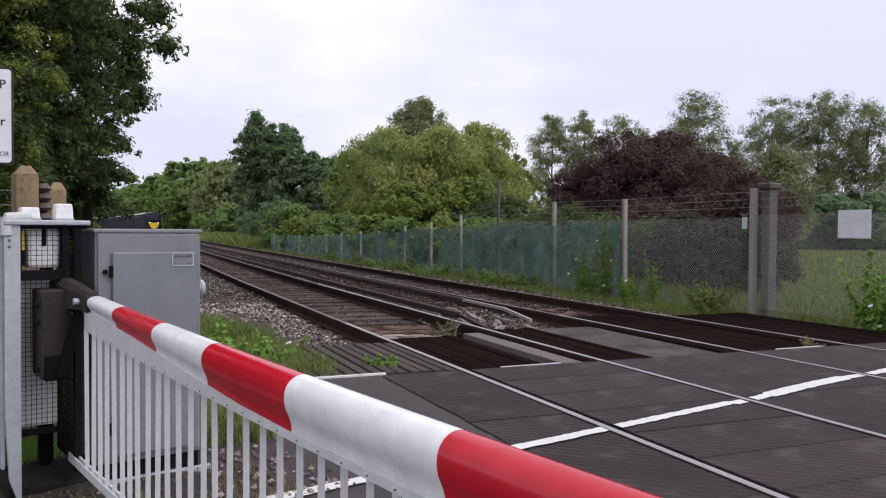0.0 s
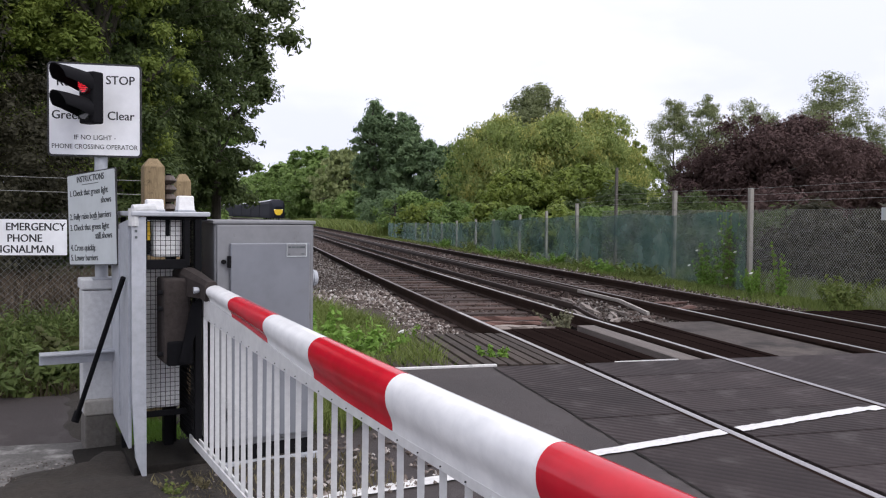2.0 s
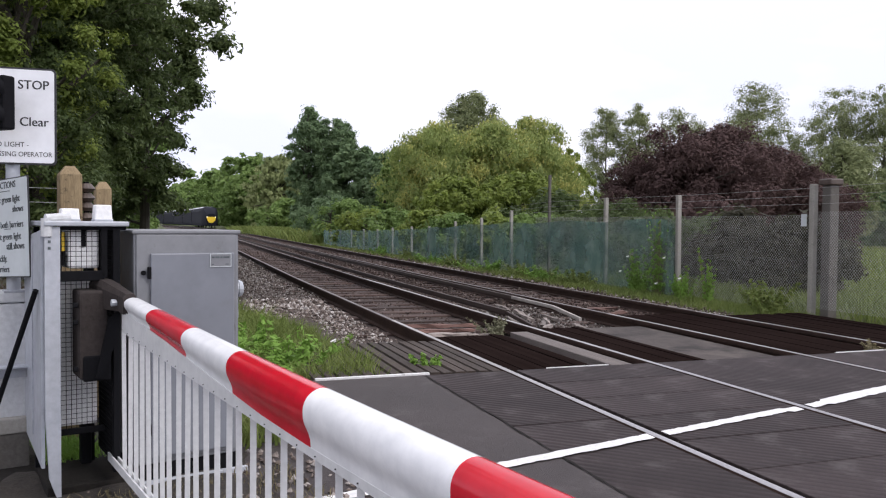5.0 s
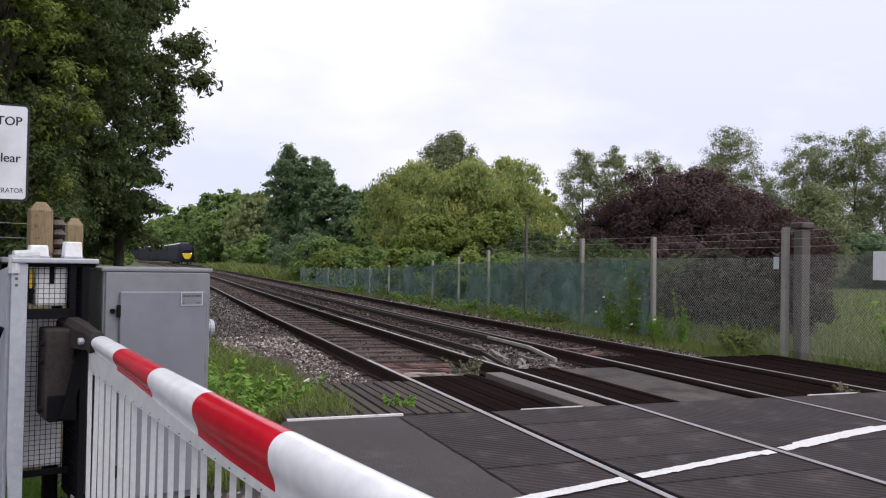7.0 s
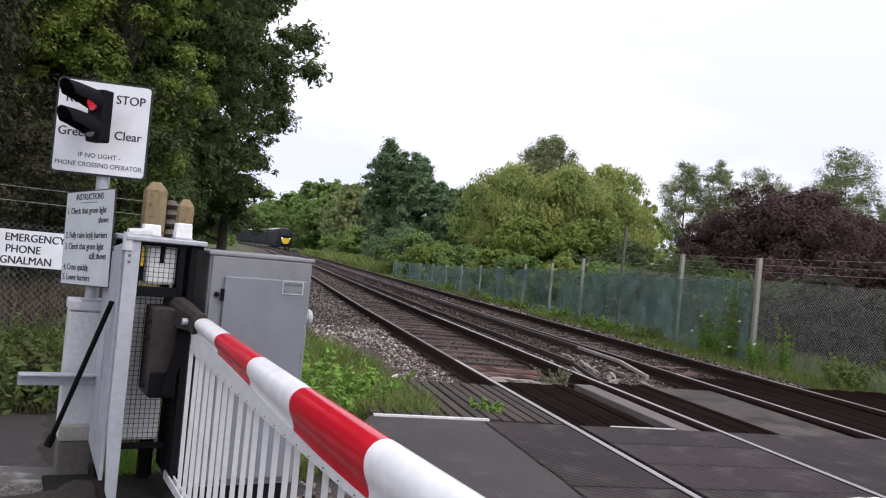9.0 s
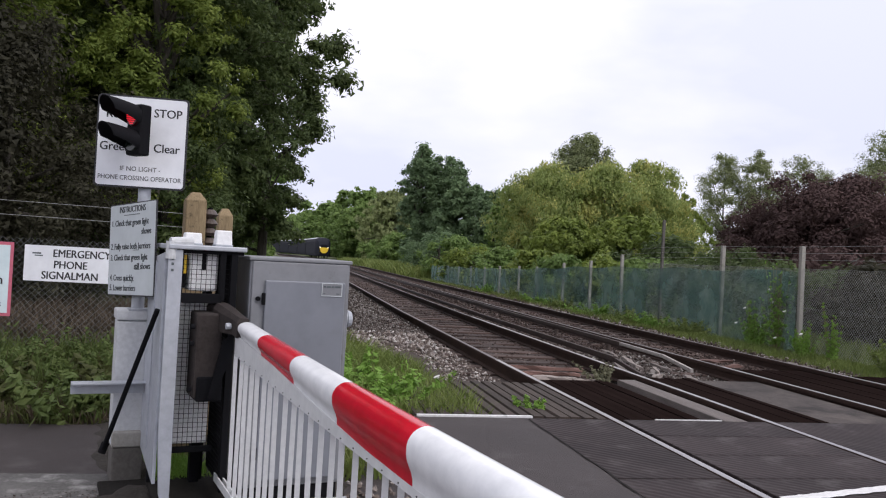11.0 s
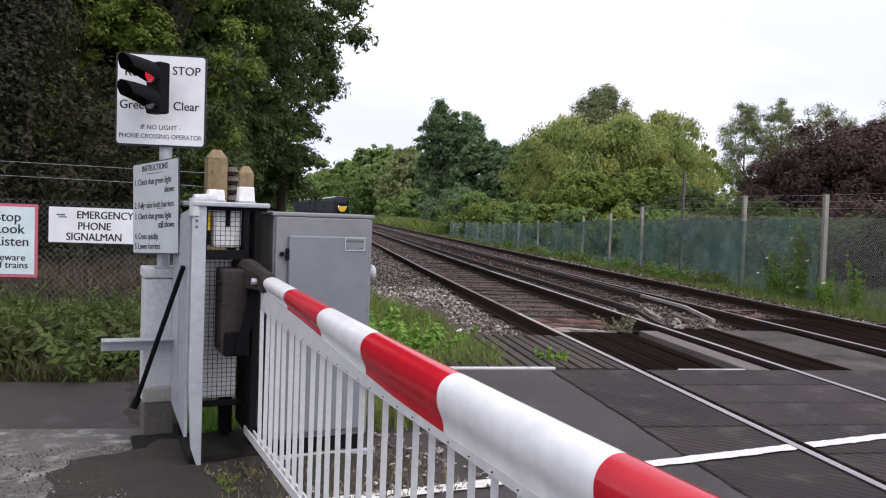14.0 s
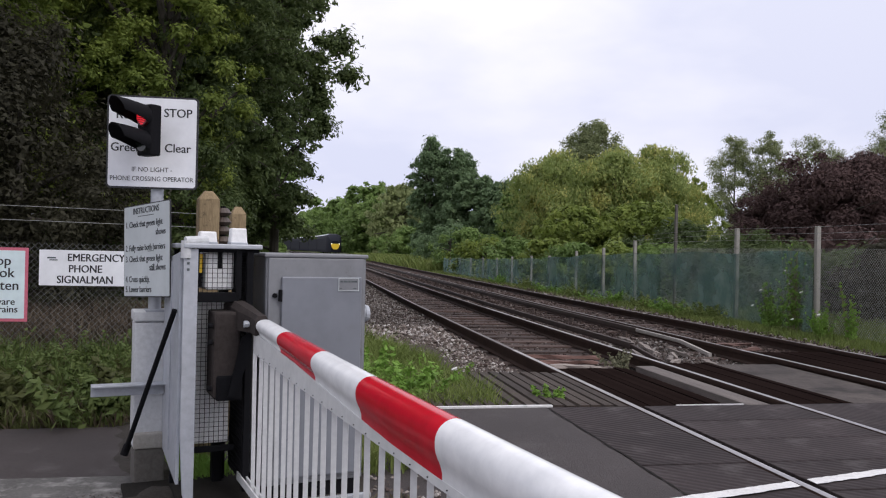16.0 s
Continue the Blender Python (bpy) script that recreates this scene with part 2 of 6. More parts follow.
M["wire_black"] = surface("black_mesh_wire", (0.004, 0.004, 0.005), (0.010, 0.010, 0.012), 6, 60, 0.8, 0.0, bump=0, gloss=0.15)
M["brown_cast"] = surface("rusty_casting", (0.020, 0.016, 0.015), (0.055, 0.045, 0.042), 5, 50, 0.9, 0.0, bump=0.3, gloss=0.25)
M["post_wood"] = surface("weathered_post_timber", (0.17, 0.118, 0.062), (0.36, 0.27, 0.155), 4, 26, 0.85, bump=0.7, stretch=(6, 6, 0.9), wear=(0.06, 0.042, 0.026), wear_at=(0.57, 0.68), wear_scale=13)
M["spool"] = surface("brown_insulator", (0.05, 0.035, 0.03), (0.12, 0.09, 0.075), 9, 50, 0.5, bump=0.2)
M["concrete"] = surface("fence_post_concrete", (0.26, 0.25, 0.22), (0.40, 0.38, 0.345), 3, 45, 0.9, bump=0.4, wear=(0.13, 0.13, 0.10), wear_at=(0.58, 0.75), wear_scale=5)
M["concrete_dark"] = surface("dark_concrete", (0.075, 0.068, 0.06), (0.15, 0.138, 0.125), 3, 45, 0.92, bump=0.5)
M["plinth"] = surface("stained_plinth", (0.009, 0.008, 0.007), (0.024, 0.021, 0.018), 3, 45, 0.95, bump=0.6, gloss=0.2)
# Same wire twice, shaded and lit, with the light put into the colour.
M["wire"] = surface("shaded_fence_wire", (0.10, 0.105, 0.105), (0.18, 0.185, 0.185), 3, 30, 0.6, 0.3, bump=0)
M["wire_lit"] = surface("lit_fence_wire", (0.26, 0.26, 0.255), (0.40, 0.40, 0.39), 3, 30, 0.5, 0.2, bump=0)
M["sign_white"] = surface("white_sign_face", (0.80, 0.81, 0.84), (0.84, 0.85, 0.88), 2, 5, 0.45, bump=0.02)
M["sign_grey"] = surface("pale_grey_sign_face", (0.56, 0.60, 0.61), (0.62, 0.66, 0.67), 2, 5, 0.5, bump=0.02)
M["sign_blue"] = surface("pale_blue_sign_face", (0.64, 0.76, 0.79), (0.70, 0.81, 0.83), 2, 5, 0.5, bump=0.02)
M["sign_red"] = surface("faded_red_border", (0.52, 0.10, 0.16), (0.62, 0.16, 0.22), 3, 30, 0.5, bump=0.02)
M["ink"] = surface("sign_ink", (0.012, 0.012, 0.014), (0.03, 0.03, 0.034), 4, 30, 0.5, bump=0)
M["ink_faded"] = surface("faded_sign_ink", (0.06, 0.075, 0.08), (0.12, 0.14, 0.145), 4, 30, 0.5, bump=0)
M["ink_soft"] = surface("worn_sign_ink", (0.02, 0.026, 0.03), (0.05, 0.058, 0.062), 4, 30, 0.5, bump=0)
M["glass_dark"] = surface("dark_lens_glass", (0.01, 0.014, 0.012), (0.02, 0.026, 0.022), 4, 30, 0.15, bump=0)
M["bark"] = surface("bark", (0.035, 0.030, 0.024), (0.09, 0.078, 0.062), 3, 25, 0.95, bump=0.8, bump_size=0.02, stretch=(5, 5, 0.8))
M["leaf_dark"] = leafy("dark_ash_leaves", [(0.0, (0.018, 0.030, 0.010)), (0.5, (0.045, 0.064, 0.022)), (1.0, (0.105, 0.128, 0.042))], gain=1.85)
# Brownish leaves; the gloom behind the fences is put into their colour too.
M["leaf_shaded"] = leafy("shaded_brown_leaves", [(0.0, (0.018, 0.016, 0.010)), (0.5, (0.046, 0.044, 0.026)), (1.0, (0.13, 0.125, 0.080))], gain=1.05)
M["leaf_lime"] = leafy("yellowing_leaves", [(0.0, (0.035, 0.050, 0.012)), (0.5, (0.095, 0.125, 0.026)), (1.0, (0.20, 0.215, 0.05))], gain=1.99)
M["leaf_green"] = leafy("green_leaves", [(0.0, (0.030, 0.050, 0.016)), (0.5, (0.070, 0.105, 0.030)), (1.0, (0.14, 0.175, 0.06))], gain=2.55, calm=0.32)
M["leaf_deep"] = leafy("deep_green_leaves", [(0.0, (0.020, 0.036, 0.016)), (0.5, (0.046, 0.068, 0.034)), (1.0, (0.09, 0.115, 0.052))], gain=3.4, calm=0.35)
M["leaf_willow"] = leafy("willow_leaves", [(0.0, (0.035, 0.055, 0.012)), (0.5, (0.118, 0.145, 0.046)), (1.0, (0.30, 0.255, 0.082))], gain=2.35, patch=2.6, calm=0.5)
M["leaf_pale"] = leafy("pale_willow_leaves", [(0.0, (0.08, 0.10, 0.04)), (0.5, (0.16, 0.185, 0.08)), (1.0, (0.27, 0.29, 0.14))], gain=1.7)
M["leaf_poplar"] = leafy("poplar_leaves", [(0.0, (0.045, 0.055, 0.028)), (0.5, (0.105, 0.122, 0.058)), (1.0, (0.25, 0.26, 0.14))], gain=2.05)
M["leaf_purple"] = leafy("copper_leaves", [(0.0, (0.030, 0.019, 0.018)), (0.5, (0.046, 0.029, 0.027)), (1.0, (0.066, 0.042, 0.040))], 0.3, 0.9, gain=2.1)
M["grass"] = leafy("grass_blades", [(0.0, (0.04, 0.055, 0.014)), (0.5, (0.095, 0.125, 0.032)), (1.0, (0.20, 0.20, 0.075))], 0.3, gain=1.72)
M["weed"] = leafy("weed_leaves", [(0.0, (0.045, 0.085, 0.014)), (0.5, (0.10, 0.175, 0.03)), (1.0, (0.17, 0.26, 0.06))], 0.3, gain=1.84)
M["dry_weed"] = leafy("dry_weeds", [(0.0, (0.07, 0.055, 0.03)), (0.5, (0.14, 0.12, 0.065)), (1.0, (0.24, 0.22, 0.13))], 0.2)
# Darker copy of the grass, with the bank's shade mixed into its greens.
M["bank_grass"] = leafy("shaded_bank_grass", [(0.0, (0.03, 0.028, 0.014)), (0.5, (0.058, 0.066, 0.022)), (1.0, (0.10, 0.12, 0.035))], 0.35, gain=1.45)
M["bank_tall"] = leafy("long_bank_grass", [(0.0, (0.035, 0.05, 0.016)), (0.5, (0.07, 0.098, 0.028)), (1.0, (0.13, 0.15, 0.05))], 0.35, gain=1.5)
M["dead_stalk"] = leafy("dead_brown_stalks", [(0.0, (0.03, 0.022, 0.015)), (0.5, (0.065, 0.048, 0.032)), (1.0, (0.11, 0.088, 0.06))], 0.2, gain=1.20)
M["led"] = glow("red_signal_dot", (0.85, 0.03, 0.05), 0.75)
M["lens_red"] = surface("dark_red_lens", (0.05, 0.004, 0.005), (0.09, 0.006, 0.008), 4, 30, 0.3, bump=0)
M["pale_weed"] = leafy("pale_grey_green_weed", [(0.0, (0.10, 0.105, 0.06)), (0.5, (0.20, 0.20, 0.125)), (1.0, (0.33, 0.31, 0.21))], 0.3, gain=1.05)
M["flower"] = surface("white_petals", (0.75, 0.74, 0.70), (0.82, 0.82, 0.78), 5, 30, 0.6, bump=0)
M["train_body"] = surface("dark_train_paint", (0.007, 0.008, 0.014), (0.012, 0.014, 0.022), 1, 20, 0.8, bump=0, gloss=0.15)
M["train_roof"] = surface("train_roof_grey", (0.48, 0.49, 0.51), (0.58, 0.59, 0.61), 1, 20, 0.5, bump=0)
M["train_yellow"] = surface("warning_yellow", (0.80, 0.52, 0.02), (0.86, 0.60, 0.04), 1, 20, 0.4, bump=0)
M["train_glass"] = surface("train_window_glass", (0.02, 0.025, 0.035), (0.035, 0.04, 0.055), 1, 20, 0.08, bump=0)
M["head_lamp"] = glow("train_head_lamp", (1.0, 0.95, 0.85), 3.0)


PALE_STONE = ((0.0, (0.07, 0.05, 0.042)), (0.45, (0.185, 0.148, 0.127)), (0.8, (0.37, 0.325, 0.295)), (1.0, (0.58, 0.55, 0.52)))
RUSTY_STONE = ((0.0, (0.028, 0.0165, 0.0135)), (0.5, (0.068, 0.043, 0.035)), (0.86, (0.115, 0.082, 0.070)), (1.0, (0.24, 0.20, 0.18)))


def stones_material(name="ballast_stone", gain=1.0, stops=PALE_STONE):
    m, t, p = nodes_of(name)
    g = t.nodes.new("ShaderNodeNewGeometry")
    col = ramp_of(t, g.outputs["Random Per Island"], [(q, tuple(k * gain for k in c)) for q, c in stops])
    n = noise_tex(t, 30, 4)
    col = mixed(t, col, ramp_of(t, n, [(0.3, (0.7, 0.7, 0.7)), (0.7, (1.1, 1.1, 1.1))]), 1.0, "MULTIPLY")
    t.links.new(col, p.inputs["Base Color"])
    p.inputs["Roughness"].default_value = 0.9
    return m


M["stone"] = stones_material()
M["stone_mid"] = stones_material("dull_grit_stone", 0.6)
M["stone_dark"] = stones_material("rust_stained_ballast_stone", 1.0, RUSTY_STONE)


def netting_material():
    """Green windbreak netting: a fine open weave."""
    m, t, p = nodes_of("green_netting")
    n = noise_tex(t, 2.2, 5)
    col = ramp_of(t, n, [(0.3, (0.070, 0.165, 0.142)), (0.5, (0.150, 0.26, 0.225)), (0.7, (0.26, 0.37, 0.325))])
    t.links.new(col, p.inputs["Base Color"])
    p.inputs["Roughness"].default_value = 0.8
    a = ramp_of(t, noise_tex(t, 0.8, 4), [(0.38, (0.16,) * 3), (0.62, (0.62,) * 3)])
    t.links.new(a, p.inputs["Alpha"])
    return m


M["netting"] = netting_material()


# ---- mesh helpers ----
TH = radians(14.5)
LOCAL = Matrix.Translation((-3.39, -0.18, 0)) @ Matrix.Rotation(TH, 4, "Z")  # u along the road, v away from the camera, z up


def at_local(u, v, z=0.0, turn=0.0):
    return LOCAL @ pose(u, v, z, 0, 0, turn)


def bm_box(x0, x1, y0, y1, z0, z1, ch=0.0, bm=None):
    b = bmesh.new()
    bmesh.ops.create_cube(b, size=1.0)
    for v in b.verts:
        v.co = Vector((x0 + (v.co.x + 0.5) * (x1 - x0), y0 + (v.co.y + 0.5) * (y1 - y0), z0 + (v.co.z + 0.5) * (z1 - z0)))
    if ch:
        bmesh.ops.bevel(b, geom=b.edges[:], offset=ch, segments=2, affect="EDGES", profile=0.5)
    return joined(bm, b)


def joined(bm, b):
    if bm is None:
        return b
    tmp = bpy.data.meshes.new("tmp")
    b.to_mesh(tmp)
    b.free()
    bm.from_mesh(tmp)
    bpy.data.meshes.remove(tmp)
    return bm


def bm_transform(b, m):
    bmesh.ops.transform(b, matrix=m, verts=b.verts[:])
    return b


def bm_tube(a, b, r0, r1=None, n=12, bm=None, caps=True):
    a, b = Vector(a), Vector(b)
    r1 = r0 if r1 is None else r1
    c = bmesh.new()
    bmesh.ops.create_cone(c, cap_ends=caps, segments=n, radius1=r0, radius2=r1, depth=(b - a).length)
    m = Matrix.Translation((a + b) / 2) @ (b - a).to_track_quat("Z", "Y").to_matrix().to_4x4()
    bmesh.ops.transform(c, matrix=m, verts=c.verts[:])
    return joined(bm, c)


def bm_profile(points, along, bm=None):
    """A closed outline in x and z, drawn along y through stations (y, dx, dz)."""
    b = bmesh.new()
    rings = [[b.verts.new((x + dx, y, z + dz)) for x, z in points] for y, dx, dz in along]
    n = len(points)
    for r, s in zip(rings, rings[1:]):
        for i in range(n):
            b.faces.new((r[i], r[(i + 1) % n], s[(i + 1) % n], s[i]))
    b.faces.new(rings[0][::-1])
    b.faces.new(rings[-1])
    bmesh.ops.recalc_face_normals(b, faces=b.faces[:])
    return joined(bm, b)


def bm_plate(outline, y0, y1, bm=None):
    """A plate whose outline is in x and z, between two values of y."""
    b = bmesh.new()
    f = [b.verts.new((x, y0, z)) for x, z in outline]
    k = [b.verts.new((x, y1, z)) for x, z in outline]
    n = len(outline)
    b.faces.new(f)
    b.faces.new(k[::-1])
    for i in range(n):
        b.faces.new((f[i], k[i], k[(i + 1) % n], f[(i + 1) % n]))
    bmesh.ops.recalc_face_normals(b, faces=b.faces[:])
    return joined(bm, b)


def rounded(w, h, r, n=4):
    out = []
    for cx, cz, a0 in ((w / 2 - r, h / 2 - r, 0), (-w / 2 + r, h / 2 - r, 90), (-w / 2 + r, -h / 2 + r, 180), (w / 2 - r, -h / 2 + r, 270)):
        out += [(cx + r * math.cos(radians(a0 + 90 * i / n)), cz + r * math.sin(radians(a0 + 90 * i / n))) for i in range(n + 1)]
    return out


def part(name, bm, material, parent=None, label="", smooth=False):
    me = bpy.data.meshes.new(name)
    bm.to_mesh(me)
    bm.free()
    me.materials.append(material)
    if smooth:
        for f in me.polygons:
            f.use_smooth = True
        me.set_sharp_from_angle(angle=radians(40))
    ob = new(name, me)
    ob.parent = parent
    if label:
        ob["label"] = label
    return ob


def raw(name, verts, faces, material, parent=None, label="", smooth=False):
    me = bpy.data.meshes.new(name)
    me.from_pydata([tuple(v) for v in verts] if not isinstance(verts, np.ndarray) else verts.tolist(), [], faces if isinstance(faces, list) else faces.tolist())
    me.materials.append(material)
    if smooth:
        for f in me.polygons:
            f.use_smooth = True
    ob = new(name, me)
    ob.parent = parent
    if label:
        ob["label"] = label
    return ob


def thing(name, m, label, category, group="", kind=""):
    ob = new(name)
    ob.empty_display_size = 0.1
    ob.matrix_world = m
    return tagged(ob, label, category, group, kind)


def words(text, size, material, parent, m, name="lettering", align="LEFT", squeeze=1.0, bold=0.0):
    """Lettering as a thin mesh that stands in the x-z plane and faces -y."""
    cu = bpy.data.curves.new("words", "FONT")
    cu.body, cu.size, cu.align_x, cu.extrude, cu.resolution_u, cu.offset = text, size, align, 0.0006, 3, 0.0
    tmp = bpy.data.objects.new("words", cu)
    scene.collection.objects.link(tmp)
    bpy.context.view_layer.update()
    me = bpy.data.meshes.new_from_object(tmp.evaluated_get(bpy.context.evaluated_depsgraph_get()))
    bpy.data.objects.remove(tmp)
    me.transform(m @ Matrix.Rotation(radians(90), 4, "X") @ Matrix.Diagonal((squeeze, 1, 1, 1)))
    if bold:
        b2 = bmesh.new()
        b2.from_mesh(me)
        shifted = me.copy()
        shifted.transform(Matrix.Translation((bold * 2, 0.0003, bold * 0.6)))
        b2.from_mesh(shifted)
        b2.to_mesh(me)
        b2.free()
        bpy.data.meshes.remove(shifted)
    me.name = name
    me.materials.clear()
    me.materials.append(material)
    ob = new(name, me)
    ob.parent = parent
    return ob


def strands(segments, width, material, name, parent=None, label=""):
    """Thin square wires between pairs of points, as one mesh."""
    seg = np.array(segments, float)
    a, b = seg[:, 0], seg[:, 1]
    d = b - a
    d /= np.linalg.norm(d, axis=1)[:, None]
    s = np.cross(d, np.array([0.31, 0.83, 0.47]))
    s /= np.linalg.norm(s, axis=1)[:, None]
    q = np.cross(d, s)
    ring = [s, q, -s, -q]
    verts = np.concatenate([a + width / 2 * o for o in ring] + [b + width / 2 * o for o in ring])
    n = len(seg)
    i = np.arange(n)
    faces = np.concatenate([np.stack([i + k * n, i + (k + 1) % 4 * n, i + (k + 1) % 4 * n + 4 * n, i + k * n + 4 * n], 1) for k in range(4)])
    return raw(name, verts, faces, material, parent, label)


# ---- ground ----
def height(x, y):
    """The lie of the land: level at the crossing, lower along the ballast and in the field, a low bank behind the path."""
    z = -0.06
    if y > 2.2:
        side = 1.0 if -2.6 < x < 6.4 else max(0.0, 1 - min(abs(x + 2.6), abs(x - 6.4)) / 1.2)
        z -= 0.26 * side * min(1, (y - 2.2) / 0.5)
    if x < -3.3 and y > 1.8:
        z += 0.22 * min(1, (y - 1.8) / 2.2) * min(1, (-3.3 - x) / 0.8)
    if x > 8:
        z -= 0.08 * min(1, (x - 8) / 6)
    return z + 0.04 * noise.noise(Vector((x * 0.4, y * 0.4, 0)))


def build_ground():
    xs = np.unique(np.concatenate([np.linspace(-14, 16, 76), np.linspace(16, 120, 40), np.linspace(-80, -14, 25), [-2500, -900, -300, 300, 900, 2500]]))
    ys = np.unique(np.concatenate([np.linspace(-14, 26, 81), np.linspace(26, 320, 60), [-2500, -900, -300, -80, -30, 600, 1200, 2500]]))
    verts = [(x, y, height(x, y)) for y in ys for x in xs]
    nx = len(xs)
    faces = [(j * nx + i, j * nx + i + 1, (j + 1) * nx + i + 1, (j + 1) * nx + i) for j in range(len(ys) - 1) for i in range(nx - 1)]
    return tagged(raw("ground", verts, faces, M["ground"], smooth=True), "rough grass verge and field reaching the horizon", "ground", kind="structure")


build_ground()


def slab(name, outline, z0, z1, material, label, category, parent=None):
    b = bmesh.new()
    lo = [b.verts.new((x, y, z0)) for x, y in outline]
    hi = [b.verts.new((x, y, z1)) for x, y in outline]
    n = len(outline)
    b.faces.new(hi)
    b.faces.new(lo[::-1])
    for i in range(n):
        b.faces.new((lo[i], lo[(i + 1) % n], hi[(i + 1) % n], hi[i]))
    bmesh.ops.recalc_face_normals(b, faces=b.faces[:])
    ob = part(name, b, material, parent)
    return tagged(ob, label, category, kind="structure") if label else ob


def footway_edge():
    """The broken edge between the footway and the road."""
    pts = []
    for (x0, y0), (x1, y1) in (((-3.9, -1.6), (-3.6, -0.5)), ((-3.6, -0.5), (-3.35, 0.55))):
        for f in np.linspace(0, 1, 13)[:-1]:
            x, y = x0 + (x1 - x0) * f, y0 + (y1 - y0) * f
            pts.append((x + 0.20 * noise.noise(Vector((0, y * 2.1, 3))) + 0.07 * noise.noise(Vector((0, y * 9, 1))), y))
    return pts


FOOT_EDGE = footway_edge()
slab("road", [(-14, -14), (-0.78, -14), (-0.78, 2.36), (-1.75, 2.36), (-2.2, 1.2), (-3.35, 1.25), (-3.35, 0.55)] + FOOT_EDGE[::-1] + [(-14, -1.6)], -0.12, -0.004, M["asphalt"], "dark patched asphalt road at the crossing", "road")
slab("pavement", [(-14, -1.6)] + FOOT_EDGE + [(-3.35, 0.55), (-14, 0.62)], -0.12, -0.005, M["path"], "worn pale gritty footway beside the barrier", "pavement")
slab("path", [(-14, 0.62), (-3.35, 0.55), (-3.35, 1.25), (-3.75, 1.85), (-14, 1.75)], -0.12, -0.006, M["asphalt"], "dark asphalt footpath below the grassy bank", "path")
slab("road_far_side", [(5.75, -14), (30, -14), (30, 8), (10, 3.2), (6.75, 2.3), (5.75, 2.3)], -0.12, -0.004, M["asphalt"], "asphalt road beyond the tracks", "road")


def line_marking():
    """The worn white edge line, which runs askew across the tracks."""
    rng = random.Random(4)
    verts, faces = [], []
    x = -3.0
    while x < 9.0:
        wob = 0.03 * math.sin((x - 1.9) * 2.2) if 1.3 < x < 3.6 else 0.0
        y = -0.02 + 0.26 * x + wob
        w = 0.05 + (0.025 if 1.8 < x < 3.0 else 0)
        rough = 0.012 * noise.noise(Vector((x * 9, 0, 1)))
        verts += [(x, y - w + rough + rng.uniform(-0.005, 0.005), 0.0045), (x, y + w + 0.5 * rough + rng.uniform(-0.005, 0.005), 0.0045)]
        x += 0.04
    n = len(verts) // 2
    for i in range(n - 1):
        xm = verts[2 * i][0]
        if any(lo < xm + 0.02 < hi for lo, hi in ((-0.05, 0.10), (1.45, 1.56), (3.25, 3.38), (4.755, 4.86))):
            continue
        faces.append((2 * i, 2 * i + 2, 2 * i + 3, 2 * i + 1))
    return tagged(raw("road_marking", verts, faces, M["line"]), "worn white painted edge line across the crossing", "road marking", kind="structure")


line_marking()
for x0, x1 in ((-1.73, -0.73), (0.40, 1.05), (3.75, 4.45)):
    w = 0.020 if x0 < 0 else 0.006
    slab("edge_strip", [(x0, 2.35 - w), (x1, 2.36 - w), (x1, 2.36 + w), (x0, 2.35 + w)], -0.05, 0.012 if x0 < 0 else 0.002, M["line"], "white painted strip along the crossing edge", "edge strip")


# ---- railway ----
RAILS = (0.0, 1.507, 3.3, 4.807)


def drift(y):
    """How far the line swings aside with distance."""
    return 0.012 * max(0, y - 15) - 0.00006 * max(0, y - 60) ** 2 - 0.0005 * max(0, y - 112) ** 2


STATIONS = [-14, -2, 2.4, 8, 15, 20, 25, 30, 36, 42, 50, 60, 75, 90, 110, 130, 150, 180, 210, 250, 300]
HEAD = [(-0.035, -0.012), (-0.028, 0.0), (0.028, 0.0), (0.035, -0.012), (0.035, -0.045), (0.010, -0.055), (0.010, -0.135), (0.068, -0.150), (0.068, -0.162), (-0.068, -0.162), (-0.068, -0.150), (-0.010, -0.135), (-0.010, -0.055), (-0.035, -0.045)]


def build_track(x_left, label):
    track = thing("railway_track", pose(x_left, 0, 0), label, "railway track", "running lines", kind="structure")
    for x in (0.0, 1.507):
        rail = part("rail", bm_profile(HEAD, [(y, x + drift(y), 0) for y in STATIONS]), M["rail_side"], track)
        # Painted shine ends here; a darker copy of the same rail top follows.
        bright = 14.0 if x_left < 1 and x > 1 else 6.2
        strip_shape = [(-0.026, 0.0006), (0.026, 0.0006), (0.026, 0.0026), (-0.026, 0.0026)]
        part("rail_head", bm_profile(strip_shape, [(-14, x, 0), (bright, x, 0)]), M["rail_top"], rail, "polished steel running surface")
        part("rail_head", bm_profile(strip_shape, [(bright, x, 0)] + [(y, x + drift(y), 0) for y in STATIONS if y > bright]), M["rail_shine_off"], rail, "steel running surface with the shine left out of its colour")
    base = bm_box(-0.55, 2.05, -0.125, 0.125, -0.30, -0.162, 0.012)
    first = part("sleeper", base, M["sleeper"], track)
    y, k = (6.15 if x_left < 1 else 6.6), 0
    while y < 110:
        s = first if k == 0 else new("sleeper", first.data)
        s.parent = track
        s.location = (drift(y), y, random.uniform(-0.012, 0.006))
        s.rotation_euler = (0, 0, random.uniform(-0.012, 0.012))
        y += 0.64
        k += 1
    return track


build_track(0.0, "near railway track with rusty rails on timber sleepers")
build_track(3.3, "far railway track with rusty rails on timber sleepers")


